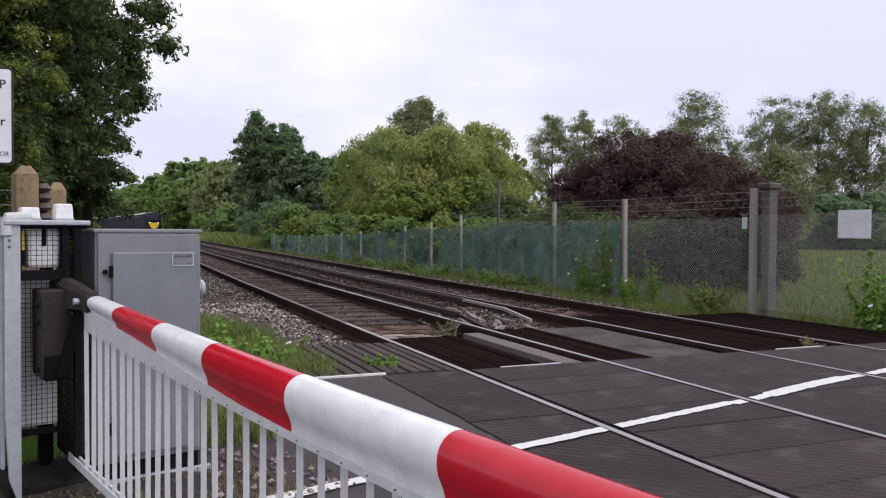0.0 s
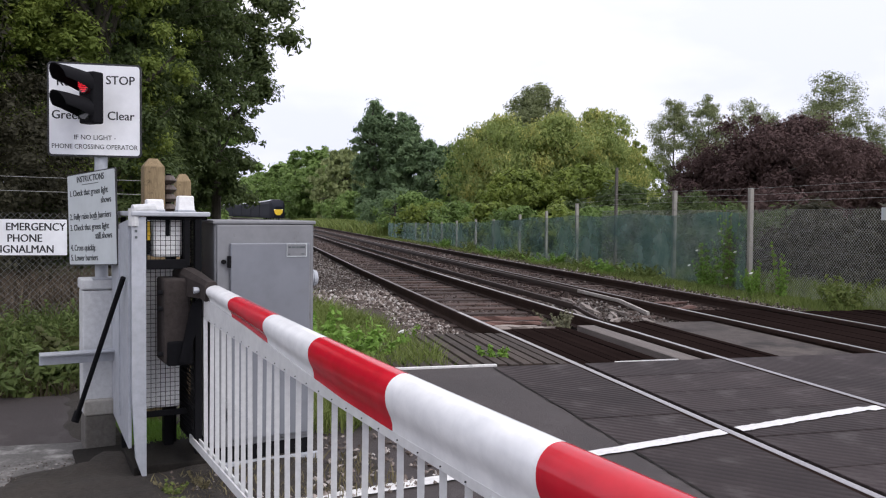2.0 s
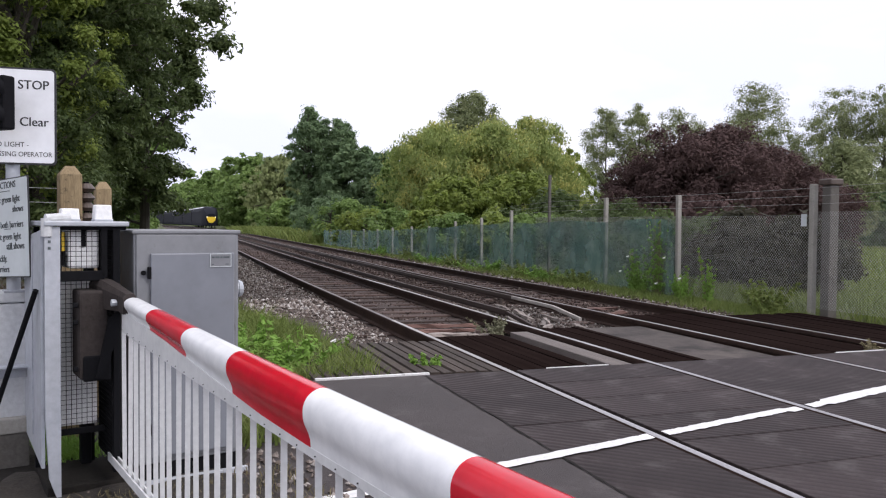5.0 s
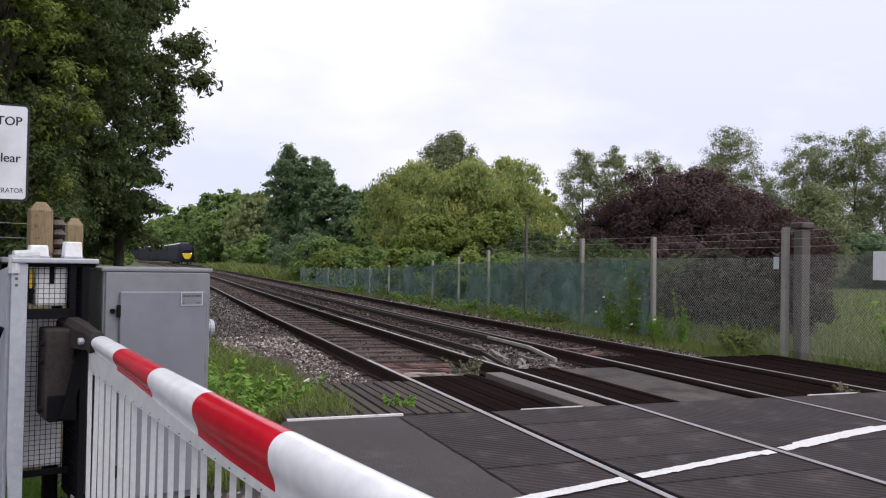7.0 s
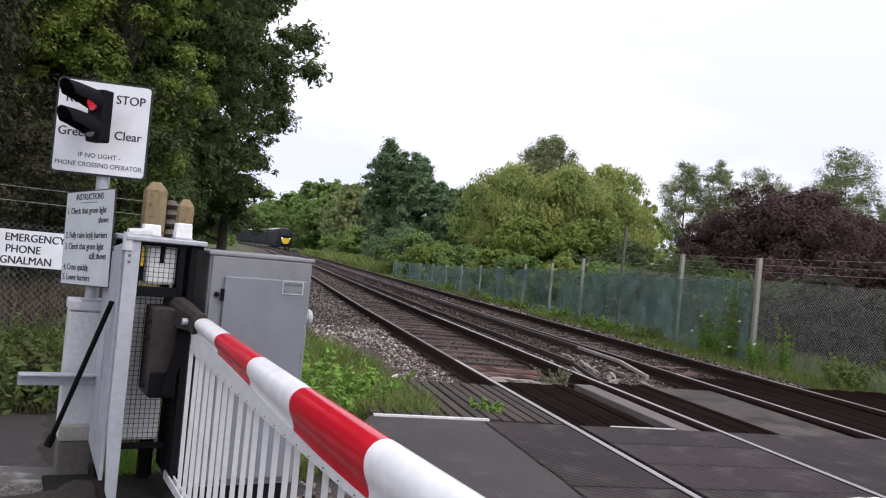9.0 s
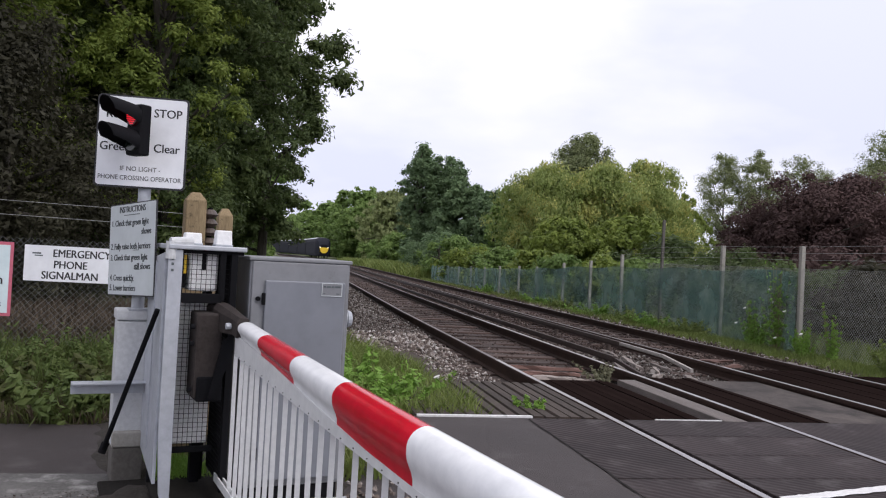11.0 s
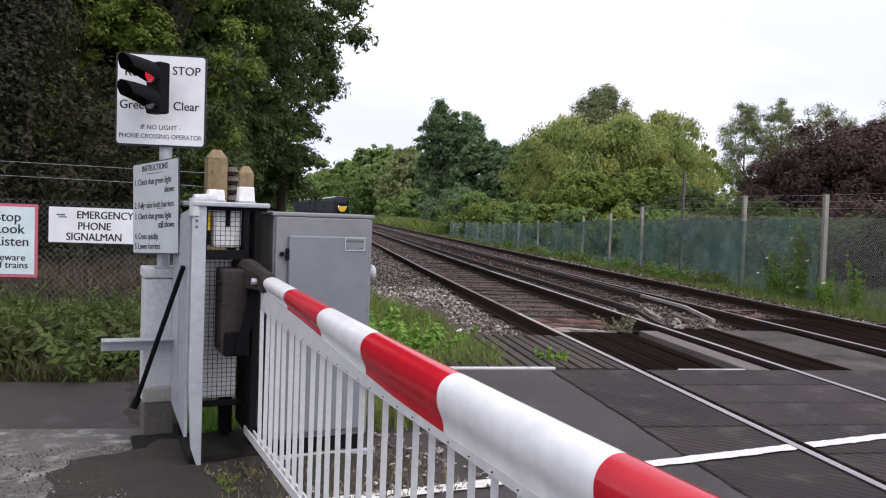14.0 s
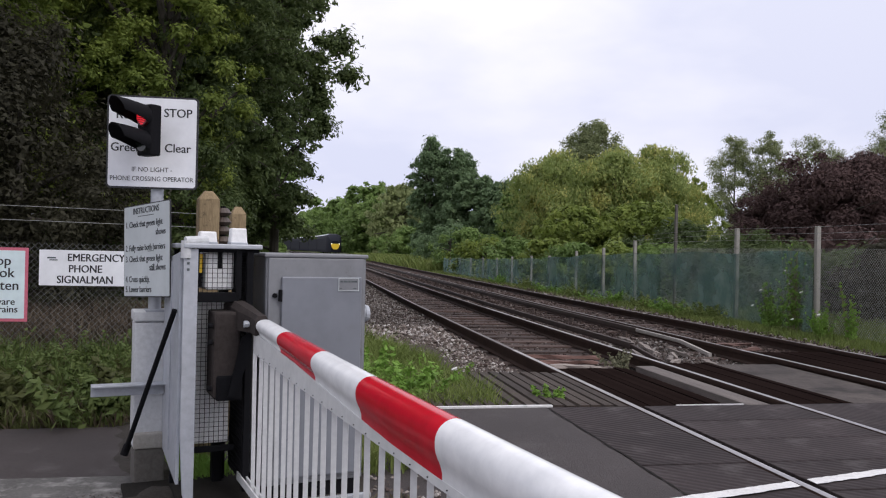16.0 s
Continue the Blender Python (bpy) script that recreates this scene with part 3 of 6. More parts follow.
def live_rail(x, y0, label, tip, run=0.9):
    ob = thing("conductor_rail", pose(x, 0, 0), label, "conductor rail", "conductor rails")
    sect = [(-0.036, -0.01), (-0.03, 0.045), (0.03, 0.045), (0.036, -0.01), (0.03, -0.04), (-0.03, -0.04)]
    st = [(y0 + run, 0, 0)] + [(y, drift(y), 0) for y in STATIONS if y > y0 + run + 0.1]
    part("rail", bm_profile(sect, st), M["live_rail"], ob)
    part("ramp_end", bm_profile([(x * 0.7, z * 0.6) for x, z in sect], [(y0, 0, -0.09), (y0 + min(run, 0.9), 0, 0.004), (y0 + run, 0, 0.014)]), tip, ob, "sloping end ramp")
    y = y0 + run + 0.5
    while y < 40:
        part("insulator", bm_tube((drift(y), y, -0.2), (drift(y), y, -0.05), 0.05, 0.04, 8), M["spool"], ob)
        y += 2.8
    return ob


live_rail(1.86, 5.75, "dark steel conductor rail beside the near track", M["live_rail"])
live_rail(2.91, 6.35, "dark steel conductor rail with a pale end ramp", M["ramp_end"], 2.5)


def build_bed():
    xs, ys = np.linspace(-2.3, 6.6, 46), np.concatenate([np.linspace(2.4, 30, 140), np.linspace(31, 300, 60)])
    verts, faces = [], []
    for y in ys:
        for x in xs:
            edge = min(1, (x + 2.3) / 0.9, (6.6 - x) / 0.9)
            z = -0.40 + 0.215 * edge + 0.03 * noise.noise(Vector((x * 3, y * 3, 2))) + 0.015 * noise.noise(Vector((x * 11, y * 11, 5)))
            if -1.9 < x < -0.9 and 4 < y < 9:
                z += 0.06 * noise.noise(Vector((x, y, 1))) + 0.05
            if y < 5.0:
                z -= 0.06
            verts.append((x + drift(y), y, z))
    nx = len(xs)
    faces = [(j * nx + i, j * nx + i + 1, (j + 1) * nx + i + 1, (j + 1) * nx + i) for j in range(len(ys) - 1) for i in range(nx - 1)]
    return tagged(raw("ballast_bed", verts, faces, M["ballast_bed"], smooth=True), "brown stone ballast bed under the tracks", "ballast", kind="structure")


build_bed()


def crossing_deck():
    """Rubber crossing panels, row by row, with open flangeways along the rails."""
    deck = thing("crossing_deck", pose(0, 0, 0), "dark rubber and asphalt crossing panels between the rails", "crossing deck", kind="structure")
    lanes = ((-0.775, -0.037), (0.09, 1.464), (1.546, 3.262), (3.37, 4.768), (4.846, 5.74))
    for x0, x1 in lanes:
        w = x1 - x0
        y = 2.33
        me = None
        while y > -13:
            step = 0.62 if 0 < x0 < 1 else 1.86
            if me is None:
                b = bm_box(0, w, -step + 0.008, 0, -0.15, -0.003, 0.006)
                ob = part("panel", b, M["panel"], deck)
                me = ob.data
            else:
                ob = new("panel", me)
                ob.parent = deck
            ob.location = (x0, y, random.uniform(-0.003, 0.002))
            y -= step
    return deck


crossing_deck()


def joint_crack():
    """The ragged dark joint between the road and the first panels."""
    r = random.Random(3)
    verts, faces = [], []
    y = -4.0
    while y < 2.34:
        x, w = -0.782 + 0.018 * noise.noise(Vector((0, y * 2.2, 0))), 0.003 + 0.009 * r.random()
        verts += [(x - w, y, 0.0015), (x + w, y, 0.0015)]
        y += 0.045
    n = len(verts) // 2
    faces = [(2 * i, 2 * i + 1, 2 * i + 3, 2 * i + 2) for i in range(n - 1)]
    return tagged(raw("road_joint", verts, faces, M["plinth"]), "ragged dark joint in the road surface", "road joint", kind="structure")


joint_crack()


def trespass_guard(x0, x1, y0, y1, top, material, label, pitch=0.115):
    ob = thing("trespass_guard", pose(0, 0, 0), label, "trespass guard", "timber trespass guards")
    me = None
    x = x0 + pitch / 2
    while x < x1:
        if me is None:
            h = pitch * (0.497 if material is M["guard_dark"] else 0.46)
            flat = material is M["guard_dark"]
            tip, deep = (h * 0.96, 0.012) if flat else (0.040, pitch * 0.36)
            b = bm_profile([(-h, top - deep), (h, top - deep), (tip, top), (-tip, top)], [(y0, 0, 0), (y1, 0, 0)])
            o = part("arris_rail", b, material, ob)
            me = o.data
        else:
            o = new("arris_rail", me)
            o.parent = ob
        o.location = (x, random.uniform(-0.03, 0.03), random.uniform(-0.008, 0.005))
        x += pitch
    for y in (y0 + 0.15, y1 - 0.15):
        part("bearer", bm_box(x0, x1, y - 0.06, y + 0.06, top - 0.25, top - 0.085, 0.006), material, ob)
    return ob


trespass_guard(-1.75, -0.055, 2.40, 4.3, 0.0, M["guard"], "weathered brown timber trespass guard beside the rail")
trespass_guard(0.10, 1.05, 2.36, 4.9, -0.05, M["guard_dark"], "dark tarred timber trespass guard between the rails", 0.085)
trespass_guard(1.62, 2.28, 2.36, 5.3, -0.05, M["guard_dark"], "dark tarred timber trespass guard between the tracks", 0.085)
trespass_guard(3.42, 4.70, 2.40, 6.4, -0.05, M["guard_dark"], "dark tarred timber trespass guard on the far track", 0.10)
trespass_guard(4.92, 6.6, 2.40, 6.0, -0.05, M["guard_dark"], "dark timber trespass guard beside the far rail", 0.12)
tagged(part("guard_board", bm_box(1.17, 1.40, 2.37, 4.95, -0.12, -0.035, 0.008), M["board"]), "grey weathered board along the rail", "board")
def loose_plank(seed, x, y, turn, w, n, red):
    """A splintered length of old timber with ragged ends."""
    r = random.Random(seed)
    bm = bm_box(-n / 2, n / 2, -w / 2, w / 2, 0, 0.045)
    bmesh.ops.subdivide_edges(bm, edges=[e for e in bm.edges if abs(e.verts[0].co.x - e.verts[1].co.x) > 0.1], cuts=5)
    for v in bm.verts:
        end = abs(v.co.x) > n * 0.45
        v.co += Vector((r.uniform(-0.10, 0.04) * math.copysign(1, v.co.x) if end else 0, r.uniform(-0.2, 0.2) * w, r.uniform(-0.012, 0.012)))
    ob = part("plank", bm, M["sleeper_red"] if red else M["splinter"])
    ob.matrix_world = pose(x, y, -0.15, r.uniform(-6, 6), r.uniform(-2.5, 2.5), turn)
    return tagged(ob, "reddish broken timber lying across the track" if red else "pale splintered plank lying between the tracks", "plank", "loose planks")


for i, spec in enumerate(((0.62, 5.92, 4, 0.12, 1.0, True), (0.75, 6.45, -3, 0.09, 1.1, True), (0.55, 5.55, 8, 0.10, 0.7, False), (0.95, 5.35, -12, 0.07, 0.45, False),
                          (2.30, 6.3, 62, 0.07, 0.9, False), (2.62, 5.85, 75, 0.06, 0.7, False), (2.45, 7.4, 80, 0.08, 1.1, False), (2.15, 5.9, 55, 0.06, 0.8, False),
                          (2.48, 6.6, 68, 0.05, 1.0, False), (2.05, 6.9, 72, 0.08, 0.9, False), (2.72, 6.9, 84, 0.05, 0.8, False), (2.25, 8.1, 77, 0.07, 1.0, True),
                          (2.6, 8.6, 81, 0.06, 0.9, False), (3.9, 7.2, 20, 0.09, 0.8, True), (4.0, 7.9, 6, 0.10, 1.0, True), (5.35, 6.3, 84, 0.09, 1.1, True), (5.5, 7.6, 80, 0.06, 0.9, False))):
    loose_plank(40 + i, *spec)
tagged(part("guard_board", bm_box(2.30, 3.20, 2.37, 5.2, -0.13, -0.055, 0.008), M["dust_board"]), "wide dusty dark board between the tracks", "board")


# ---- barrier ----
def boom_shape():
    """Rounded top and sloping flanks that end in a narrow foot."""
    out = [(0.052 * math.cos(radians(a)), 0.052 * math.sin(radians(a))) for a in range(0, 181, 12)]
    left = [(-0.0515, -0.014), (-0.049, -0.028), (-0.043, -0.043), (-0.036, -0.058), (-0.031, -0.075), (-0.0295, -0.102)]
    return out + left + [(-x, z) for x, z in left[::-1]]


def boom_z(v):
    return 0.918 + 0.0405 * (v + 0.2) + 0.0045 * (v + 0.2) ** 2


def boom_depth(v):
    """The share of its full depth that the boom has at v."""
    return float(np.interp(-v, [0.3, 0.95, 1.5, 2.0, 2.3], [0.53, 0.63, 0.82, 0.97, 1.0]))


def boom_piece(shape, a, b, u):
    """A length of the boom; the boom grows deeper from its root towards the first few stripes."""
    bm = bmesh.new()
    rings = []
    for v in np.linspace(a, b, 5):
        k = boom_depth(v)
        rings.append([bm.verts.new((u + x * (0.6 + 0.4 * k), v, boom_z(v) + 0.052 + (z - 0.052) * k)) for x, z in shape])
    n = len(shape)
    for r, q in zip(rings, rings[1:]):
        for i in range(n):
            bm.faces.new((r[i], r[(i + 1) % n], q[(i + 1) % n], q[i]))
    bm.faces.new(rings[0][::-1])
    bm.faces.new(rings[-1])
    bmesh.ops.recalc_face_normals(bm, faces=bm.faces[:])
    return bm


def build_barrier():
    ob = thing("level_crossing_barrier", LOCAL, "lowered red and white striped barrier boom with a hanging skirt", "barrier")
    U = 0.27
    cuts = [(-0.31, -0.72), (-0.72, -1.245), (-1.245, -1.75), (-1.75, -2.335), (-2.335, -2.99), (-2.99, -3.65), (-3.65, -4.35), (-4.35, -5.05), (-5.05, -5.75), (-5.75, -6.4)]
    shape = boom_shape()
    for k, (a, b) in enumerate(cuts):
        red = k % 2 == 1
        part("boom_section", boom_piece(shape, a, b, U), M["boom_red"] if red else M["boom_white"], ob, "glossy red boom section" if red else "glossy white boom section", True)
    part("end_cap", boom_piece([(x * 0.9, z * 0.9) for x, z in shape], -0.31, -0.29, U), M["galv"], ob)
    b = bmesh.new()
    rings = []
    for v in [-0.215, -0.3, -0.6, -0.95, -1.25, -1.5, -1.75, -2.0, -2.3, -3.0, -4.0, -5.0, -6.4]:
        top = boom_z(v) + max(-0.094, 0.060 - 0.154 * boom_depth(v))
        low = boom_z(v) - 0.118
        rings.append([b.verts.new((U + x, v, z)) for x, z in ((-0.031, top), (-0.0275, top), (-0.0275, low), (-0.031, low))])
    for r, q in zip(rings, rings[1:]):
        for i in range(4):
            b.faces.new((r[i], r[(i + 1) % 4], q[(i + 1) % 4], q[i]))
    b.faces.new(rings[0][::-1])
    b.faces.new(rings[-1])
    bmesh.ops.recalc_face_normals(b, faces=b.faces[:])
    part("skirt_strip", b, M["alloy"], ob, "alloy strip below the boom")
    me = None
    v = -0.22
    while v > -6.2:
        top = boom_z(v) - 0.105
        if me is None:
            b = bm_box(-0.0035, 0.0035, -0.0088, 0.0088, 0, 1.0)
            o = part("skirt_bar", b, M["alloy"], ob)
            me = o.data
        else:
            o = new("skirt_bar", me)
            o.parent = ob
        o.location = (U - 0.022 + random.uniform(-0.003, 0.003), v, 0.15)
        o.scale = (1, 1, top - 0.15)
        o.rotation_euler = (random.uniform(-0.008, 0.008), 0, radians(62))
        r = part("rivet", bm_tube((U - 0.031, v, boom_z(v) - 0.108), (U - 0.034, v, boom_z(v) - 0.108), 0.002, n=6), M["black"], ob) if v > -3.2 else None
        v -= 0.113
    part("bottom_rail", bm_box(U - 0.038, U - 0.030, -6.2, 0.08, 0.125, 0.165), M["alloy"], ob)
    part("bottom_rail", bm_box(U - 0.014, U - 0.006, -6.2, 0.08, 0.125, 0.165), M["alloy"], ob)
    # the arm that carries the boom
    arm = bm_profile([(-0.05, -0.085), (0.05, -0.085), (0.05, 0.03), (0.03, 0.065), (-0.03, 0.065), (-0.05, 0.03)], [(-0.30, U - 0.002, 0.927), (-0.22, U - 0.01, 0.94), (-0.12, U - 0.05, 0.965), (-0.04, U - 0.075, 0.985), (0.22, U - 0.08, 0.985)])
    for v in arm.verts:
        k = 0.62 if v.co.y < -0.15 else 0.8
        v.co.z = 0.965 + (v.co.z - 0.965) * k
        v.co.x = U - 0.03 + (v.co.x - U + 0.03) * k
    part("arm_lug", bm_tube((U - 0.045, -0.20, 0.935), (U - 0.075, -0.20, 0.935), 0.016, n=8), M["galv"], ob, "steel pin")
    part("boom_arm", arm, M["brown_cast"], ob, "rusty cast boom arm")
    part("counterweight", bm_box(0.075, 0.20, -0.10, 0.10, 0.57, 0.985, 0.012), M["brown_cast"], ob, "dark brown counterweight plate")
    part("counterweight_foot", bm_box(0.09, 0.21, -0.115, 0.05, 0.56, 0.68, 0.008), M["black"], ob)
    for z in (0.62, 0.84, 0.92):
        part("bolt", bm_tube((0.07, -0.09, z), (0.05, -0.09, z), 0.012, n=6), M["black"], ob)
    part("bracket", bm_plate([(0.20, 0.86), (0.25, 0.90), (0.25, 0.80), (0.17, 0.58), (0.14, 0.58)], -0.135, -0.12), M["black"], ob)
    return ob


build_barrier()


def grid_wires(x0, x1, z0, z1, y, step, skew=False):
    seg = []
    x = x0
    while x <= x1 + 1e-6:
        seg.append(((x, y, z0), (x, y, z1)))
        x += step
    z = z0
    while z <= z1 + 1e-6:
        seg.append(((x0, y + 0.003, z), (x1, y + 0.003, z)))
        z += step
    return seg


def build_machine():
    ob = thing("barrier_machine", LOCAL, "grey barrier machine in a black wire mesh cage", "barrier machine")
    # front channel post with a pointed foot, and the side panel behind it
    part("channel_post", bm_plate([(-0.062, 1.285), (0.004, 1.285), (0.004, 0.0), (-0.012, 0.0), (-0.045, 0.10), (-0.062, 0.40)], -0.035, 0.0), M["galv"], ob, "galvanised channel post")
    part("post_flange", bm_box(-0.066, -0.058, 0.0, 0.05, 0.36, 1.28, 0.002), M["galv"], ob)
    b = bmesh.new()
    for x in (-0.075, -0.06):
        ring = [b.verts.new((x, v, z)) for v, z in ((0.0, 0.15), (0.62, 0.20), (0.62, 1.22), (0.0, 1.27))]
        b.faces.new(ring if x < -0.07 else ring[::-1])
    b.verts.ensure_lookup_table()
    for i in range(4):
        b.faces.new((b.verts[i], b.verts[4 + i], b.verts[4 + (i + 1) % 4], b.verts[(i + 1) % 4]))
    bmesh.ops.recalc_face_normals(b, faces=b.faces[:])
    part("side_panel", b, M["galv"], ob, "grey sheet steel side panel")
    part("side_rib", bm_box(-0.081, -0.0745, 0.28, 0.30, 0.25, 1.22, 0.002), M["galv"], ob)
    part("top_plate", bm_box(-0.065, 0.31, -0.05, 0.45, 1.288, 1.312, 0.006), M["galv"], ob, "pale top plate")
    part("pipe_elbow", bm_tube((-0.055, -0.02, 1.318), (0.05, 0.0, 1.326), 0.026, 0.026, 12, bm_tube((-0.05, -0.02, 1.24), (-0.05, -0.02, 1.325), 0.026, 0.026, 12)), M["off_white"], ob)
    # cage: black angle frame and wires
    fr = bm_box(0.0, 0.20, -0.028, -0.004, 1.028, 1.075, 0.003)
    fr = bm_box(0.186, 0.214, -0.028, 0.0, 1.04, 1.288, 0.003, fr)
    fr = bm_box(0.0, 0.012, -0.026, -0.004, 1.04, 1.288, 0.002, fr)
    fr = bm_box(0.0, 0.30, -0.024, -0.006, 1.270, 1.288, 0.002, fr)
    part("cage_frame", fr, M["black"], ob, "black angle iron cage frame")
    strands(grid_wires(0.005, 0.20, 1.075, 1.285, -0.015, 0.0235), 0.0028, M["wire_black"], "wire_mesh", ob, "black welded wire mesh")
    side = [((0.25, p[0], p[2]), (0.25, q[0], q[2])) for p, q in grid_wires(0.0, 0.40, 0.12, 1.28, 0.0, 0.025)]
    strands(side, 0.005, M["wire_black"], "side_mesh", ob, "black welded wire mesh")
    strands(grid_wires(0.0, 0.20, 0.30, 1.03, 0.10, 0.0235), 0.0030, M["wire_black"], "rear_mesh", ob, "black welded wire mesh")
    fr = bm_box(0.238, 0.272, -0.03, 0.01, 0.09, 1.28, 0.004)
    fr = bm_box(0.0, 0.22, 0.09, 0.11, 0.27, 0.30, 0.003, fr)
    fr = bm_box(0.195, 0.228, 0.39, 0.43, 0.05, 1.28, 0.003, fr)
    fr = bm_box(-0.055, -0.03, 0.39, 0.42, 0.05, 1.28, 0.003, fr)
    part("cage_post", fr, M["black"], ob, "black cage posts")
    part("motor_housing", bm_box(0.045, 0.185, 0.02, 0.30, 1.085, 1.284, 0.012), M["white"], ob, "white motor housing")
    part("motor_slot", bm_box(0.105, 0.125, 0.012, 0.0205, 1.19, 1.284, 0.003), M["black"], ob)
    part("drive_housing", bm_box(0.005, 0.20, 0.15, 0.38, 0.30, 1.05, 0.012), M["white"], ob, "white drive housing")
    part("cable", bm_tube((0.025, 0.03, 1.10), (0.03, 0.05, 1.26), 0.008, n=8), M["black"], ob)
    part("tag", bm_box(0.012, 0.030, 0.012, 0.015, 1.17, 1.262, 0.003), M["train_yellow"], ob, "yellow tag")
    for z in (1.18, 1.21, 1.235):
        part("stencil_bar", bm_box(-0.048, -0.036, -0.0375, -0.0352, z, z + 0.012), M["ink_faded"], ob)
    part("stay", bm_tube((-0.088, 0.06, 0.985), (-0.27, 0.50, 0.20), 0.013, n=10), M["black"], ob, "black telescopic stay")
    part("stay_foot", bm_tube((-0.255, 0.503, 0.245), (-0.275, 0.499, 0.19), 0.021, n=10), M["black"], ob)
    part("foot_plate", bm_box(-0.05, 0.30, 0.0, 0.5, -0.02, 0.05, 0.008), M["plinth"], ob)
    part("leg", bm_box(0.155, 0.205, 0.34, 0.42, 0.0, 0.4, 0.008), M["black"], ob)
    return ob


build_machine()


def cap(u, v, w, d, z0, z1, label):
    ob = thing("vent_cap", at_local(u, v, 0), label, "cap", "white caps")
    b = bmesh.new()
    bmesh.ops.create_cone(b, cap_ends=True, segments=4, radius1=w * 0.74, radius2=w * 0.66, depth=z1 - z0)
    bmesh.ops.transform(b, matrix=pose(0, 0, (z0 + z1) / 2, 0, 0, 45), verts=b.verts[:])
    bmesh.ops.bevel(b, geom=b.edges[:], offset=0.006, segments=2, affect="EDGES", profile=0.5)
    part("hood", b, M["white"], ob)
    part("skirt", bm_box(-w * 0.55, w * 0.55, -w * 0.55, w * 0.55, z0 - 0.002, z0 + 0.008, 0.002), M["galv"], ob)
    return ob


cap(0.056, 0.05, 0.082, 0.08, 1.314, 1.372, "short white plastic cap on the barrier machine")
cap(0.205, 0.05, 0.078, 0.08, 1.314, 1.392, "tall white plastic cap on the barrier machine")


def build_cabinet():
    ob = thing("equipment_cabinet", LOCAL, "grey steel equipment cabinet beside the barrier", "cabinet")
    part("body", bm_box(0.335, 0.865, -0.02, 0.42, 0.10, 1.262, 0.008), M["cabinet_edge"], ob)
    part("lid", bm_box(0.325, 0.872, -0.035, 0.44, 1.252, 1.272, 0.006), M["cabinet_edge"], ob, "flat overhanging lid")
    part("front_panel", bm_box(0.345, 0.852, -0.032, -0.018, 0.12, 1.25, 0.005), M["cabinet_edge"], ob)
    door = part("door", bm_box(0.410, 0.832, -0.052, -0.030, 0.14, 1.155, 0.006), M["cabinet"], ob, "grey cabinet door standing proud")
    part("hinge", bm_box(0.396, 0.412, -0.058, -0.036, 1.03, 1.09, 0.003), M["black"], door)
    part("hinge", bm_box(0.396, 0.412, -0.058, -0.036, 0.25, 0.31, 0.003), M["black"], door)
    lab = part("label_plate", bm_box(0.705, 0.812, -0.0545, -0.0515, 1.085, 1.150, 0.001), M["cabinet_edge"], door, "pale printed label")
    for x0, x1, z0, z1 in ((0.703, 0.814, 1.148, 1.151), (0.703, 0.814, 1.083, 1.086), (0.703, 0.706, 1.086, 1.148), (0.811, 0.814, 1.086, 1.148)):
        part("label_edge", bm_box(x0, x1, -0.0562, -0.0546, z0, z1), M["sign_grey"], lab, "pale edge line")
    for x, w in ((0.712, 0.014), (0.730, 0.022), (0.756, 0.012), (0.772, 0.032)):
        part("print_bar", bm_box(x, x + w, -0.0556, -0.0546, 1.128, 1.137), M["ink_faded"], lab)
    for x, w in ((0.712, 0.010), (0.782, 0.018)):
        part("print_bar", bm_box(x, x + w, -0.0556, -0.0546, 1.094, 1.099), M["ink_faded"], lab)
    part("keyhole", bm_tube((0.378, -0.045, 1.06), (0.378, -0.03, 1.06), 0.012, n=10), M["black"], ob)
    part("base_frame", bm_box(0.345, 0.855, -0.01, 0.41, 0.0, 0.10, 0.006), M["black"], ob, "dark base frame")
    part("earth_bar", bm_box(0.36, 0.90, -0.075, -0.045, -0.005, 0.03, 0.004), M["galv"], ob, "galvanised bar along the foot")
    return ob


build_cabinet()


def build_bulkhead():
    ob = thing("cable_gland", at_local(0.868, 0.10, 0.955), "small galvanised cable gland on the cabinet side", "cable gland")
    part("socket", bm_tube((0, 0, 0), (0.03, 0, 0), 0.045, n=16), M["galv"], ob)
    part("cover", bm_tube((0.03, 0, 0), (0.055, 0, 0), 0.05, 0.04, 16), M["galv"], ob, smooth=False)
    part("conduit", bm_tube((0.025, 0, -0.04), (0.025, 0, -0.16), 0.012, n=10), M["galv"], ob)
    return ob


build_bulkhead()


def timber_post(u, v, w, top, label):
    ob = thing("timber_post", at_local(u, v, 0), label, "post", "timber posts")
    part("shaft", bm_box(-w / 2, w / 2, -w / 2, w / 2, -0.1, top - 0.05, 0.006), M["post_wood"], ob)
    b = bmesh.new()
    bmesh.ops.create_cone(b, cap_ends=True, segments=4, radius1=w * 0.70, radius2=w * 0.28, depth=0.05)
    bmesh.ops.transform(b, matrix=pose(0, 0, top - 0.025, 0, 0, 45), verts=b.verts[:])
    part("chamfered_top", b, M["post_wood"], ob)
    return ob


timber_post(0.19, 0.9, 0.118, 1.625, "thick weathered timber post with a chamfered top")
timber_post(0.50, 1.6, 0.097, 1.572, "thin weathered timber post with a chamfered top")


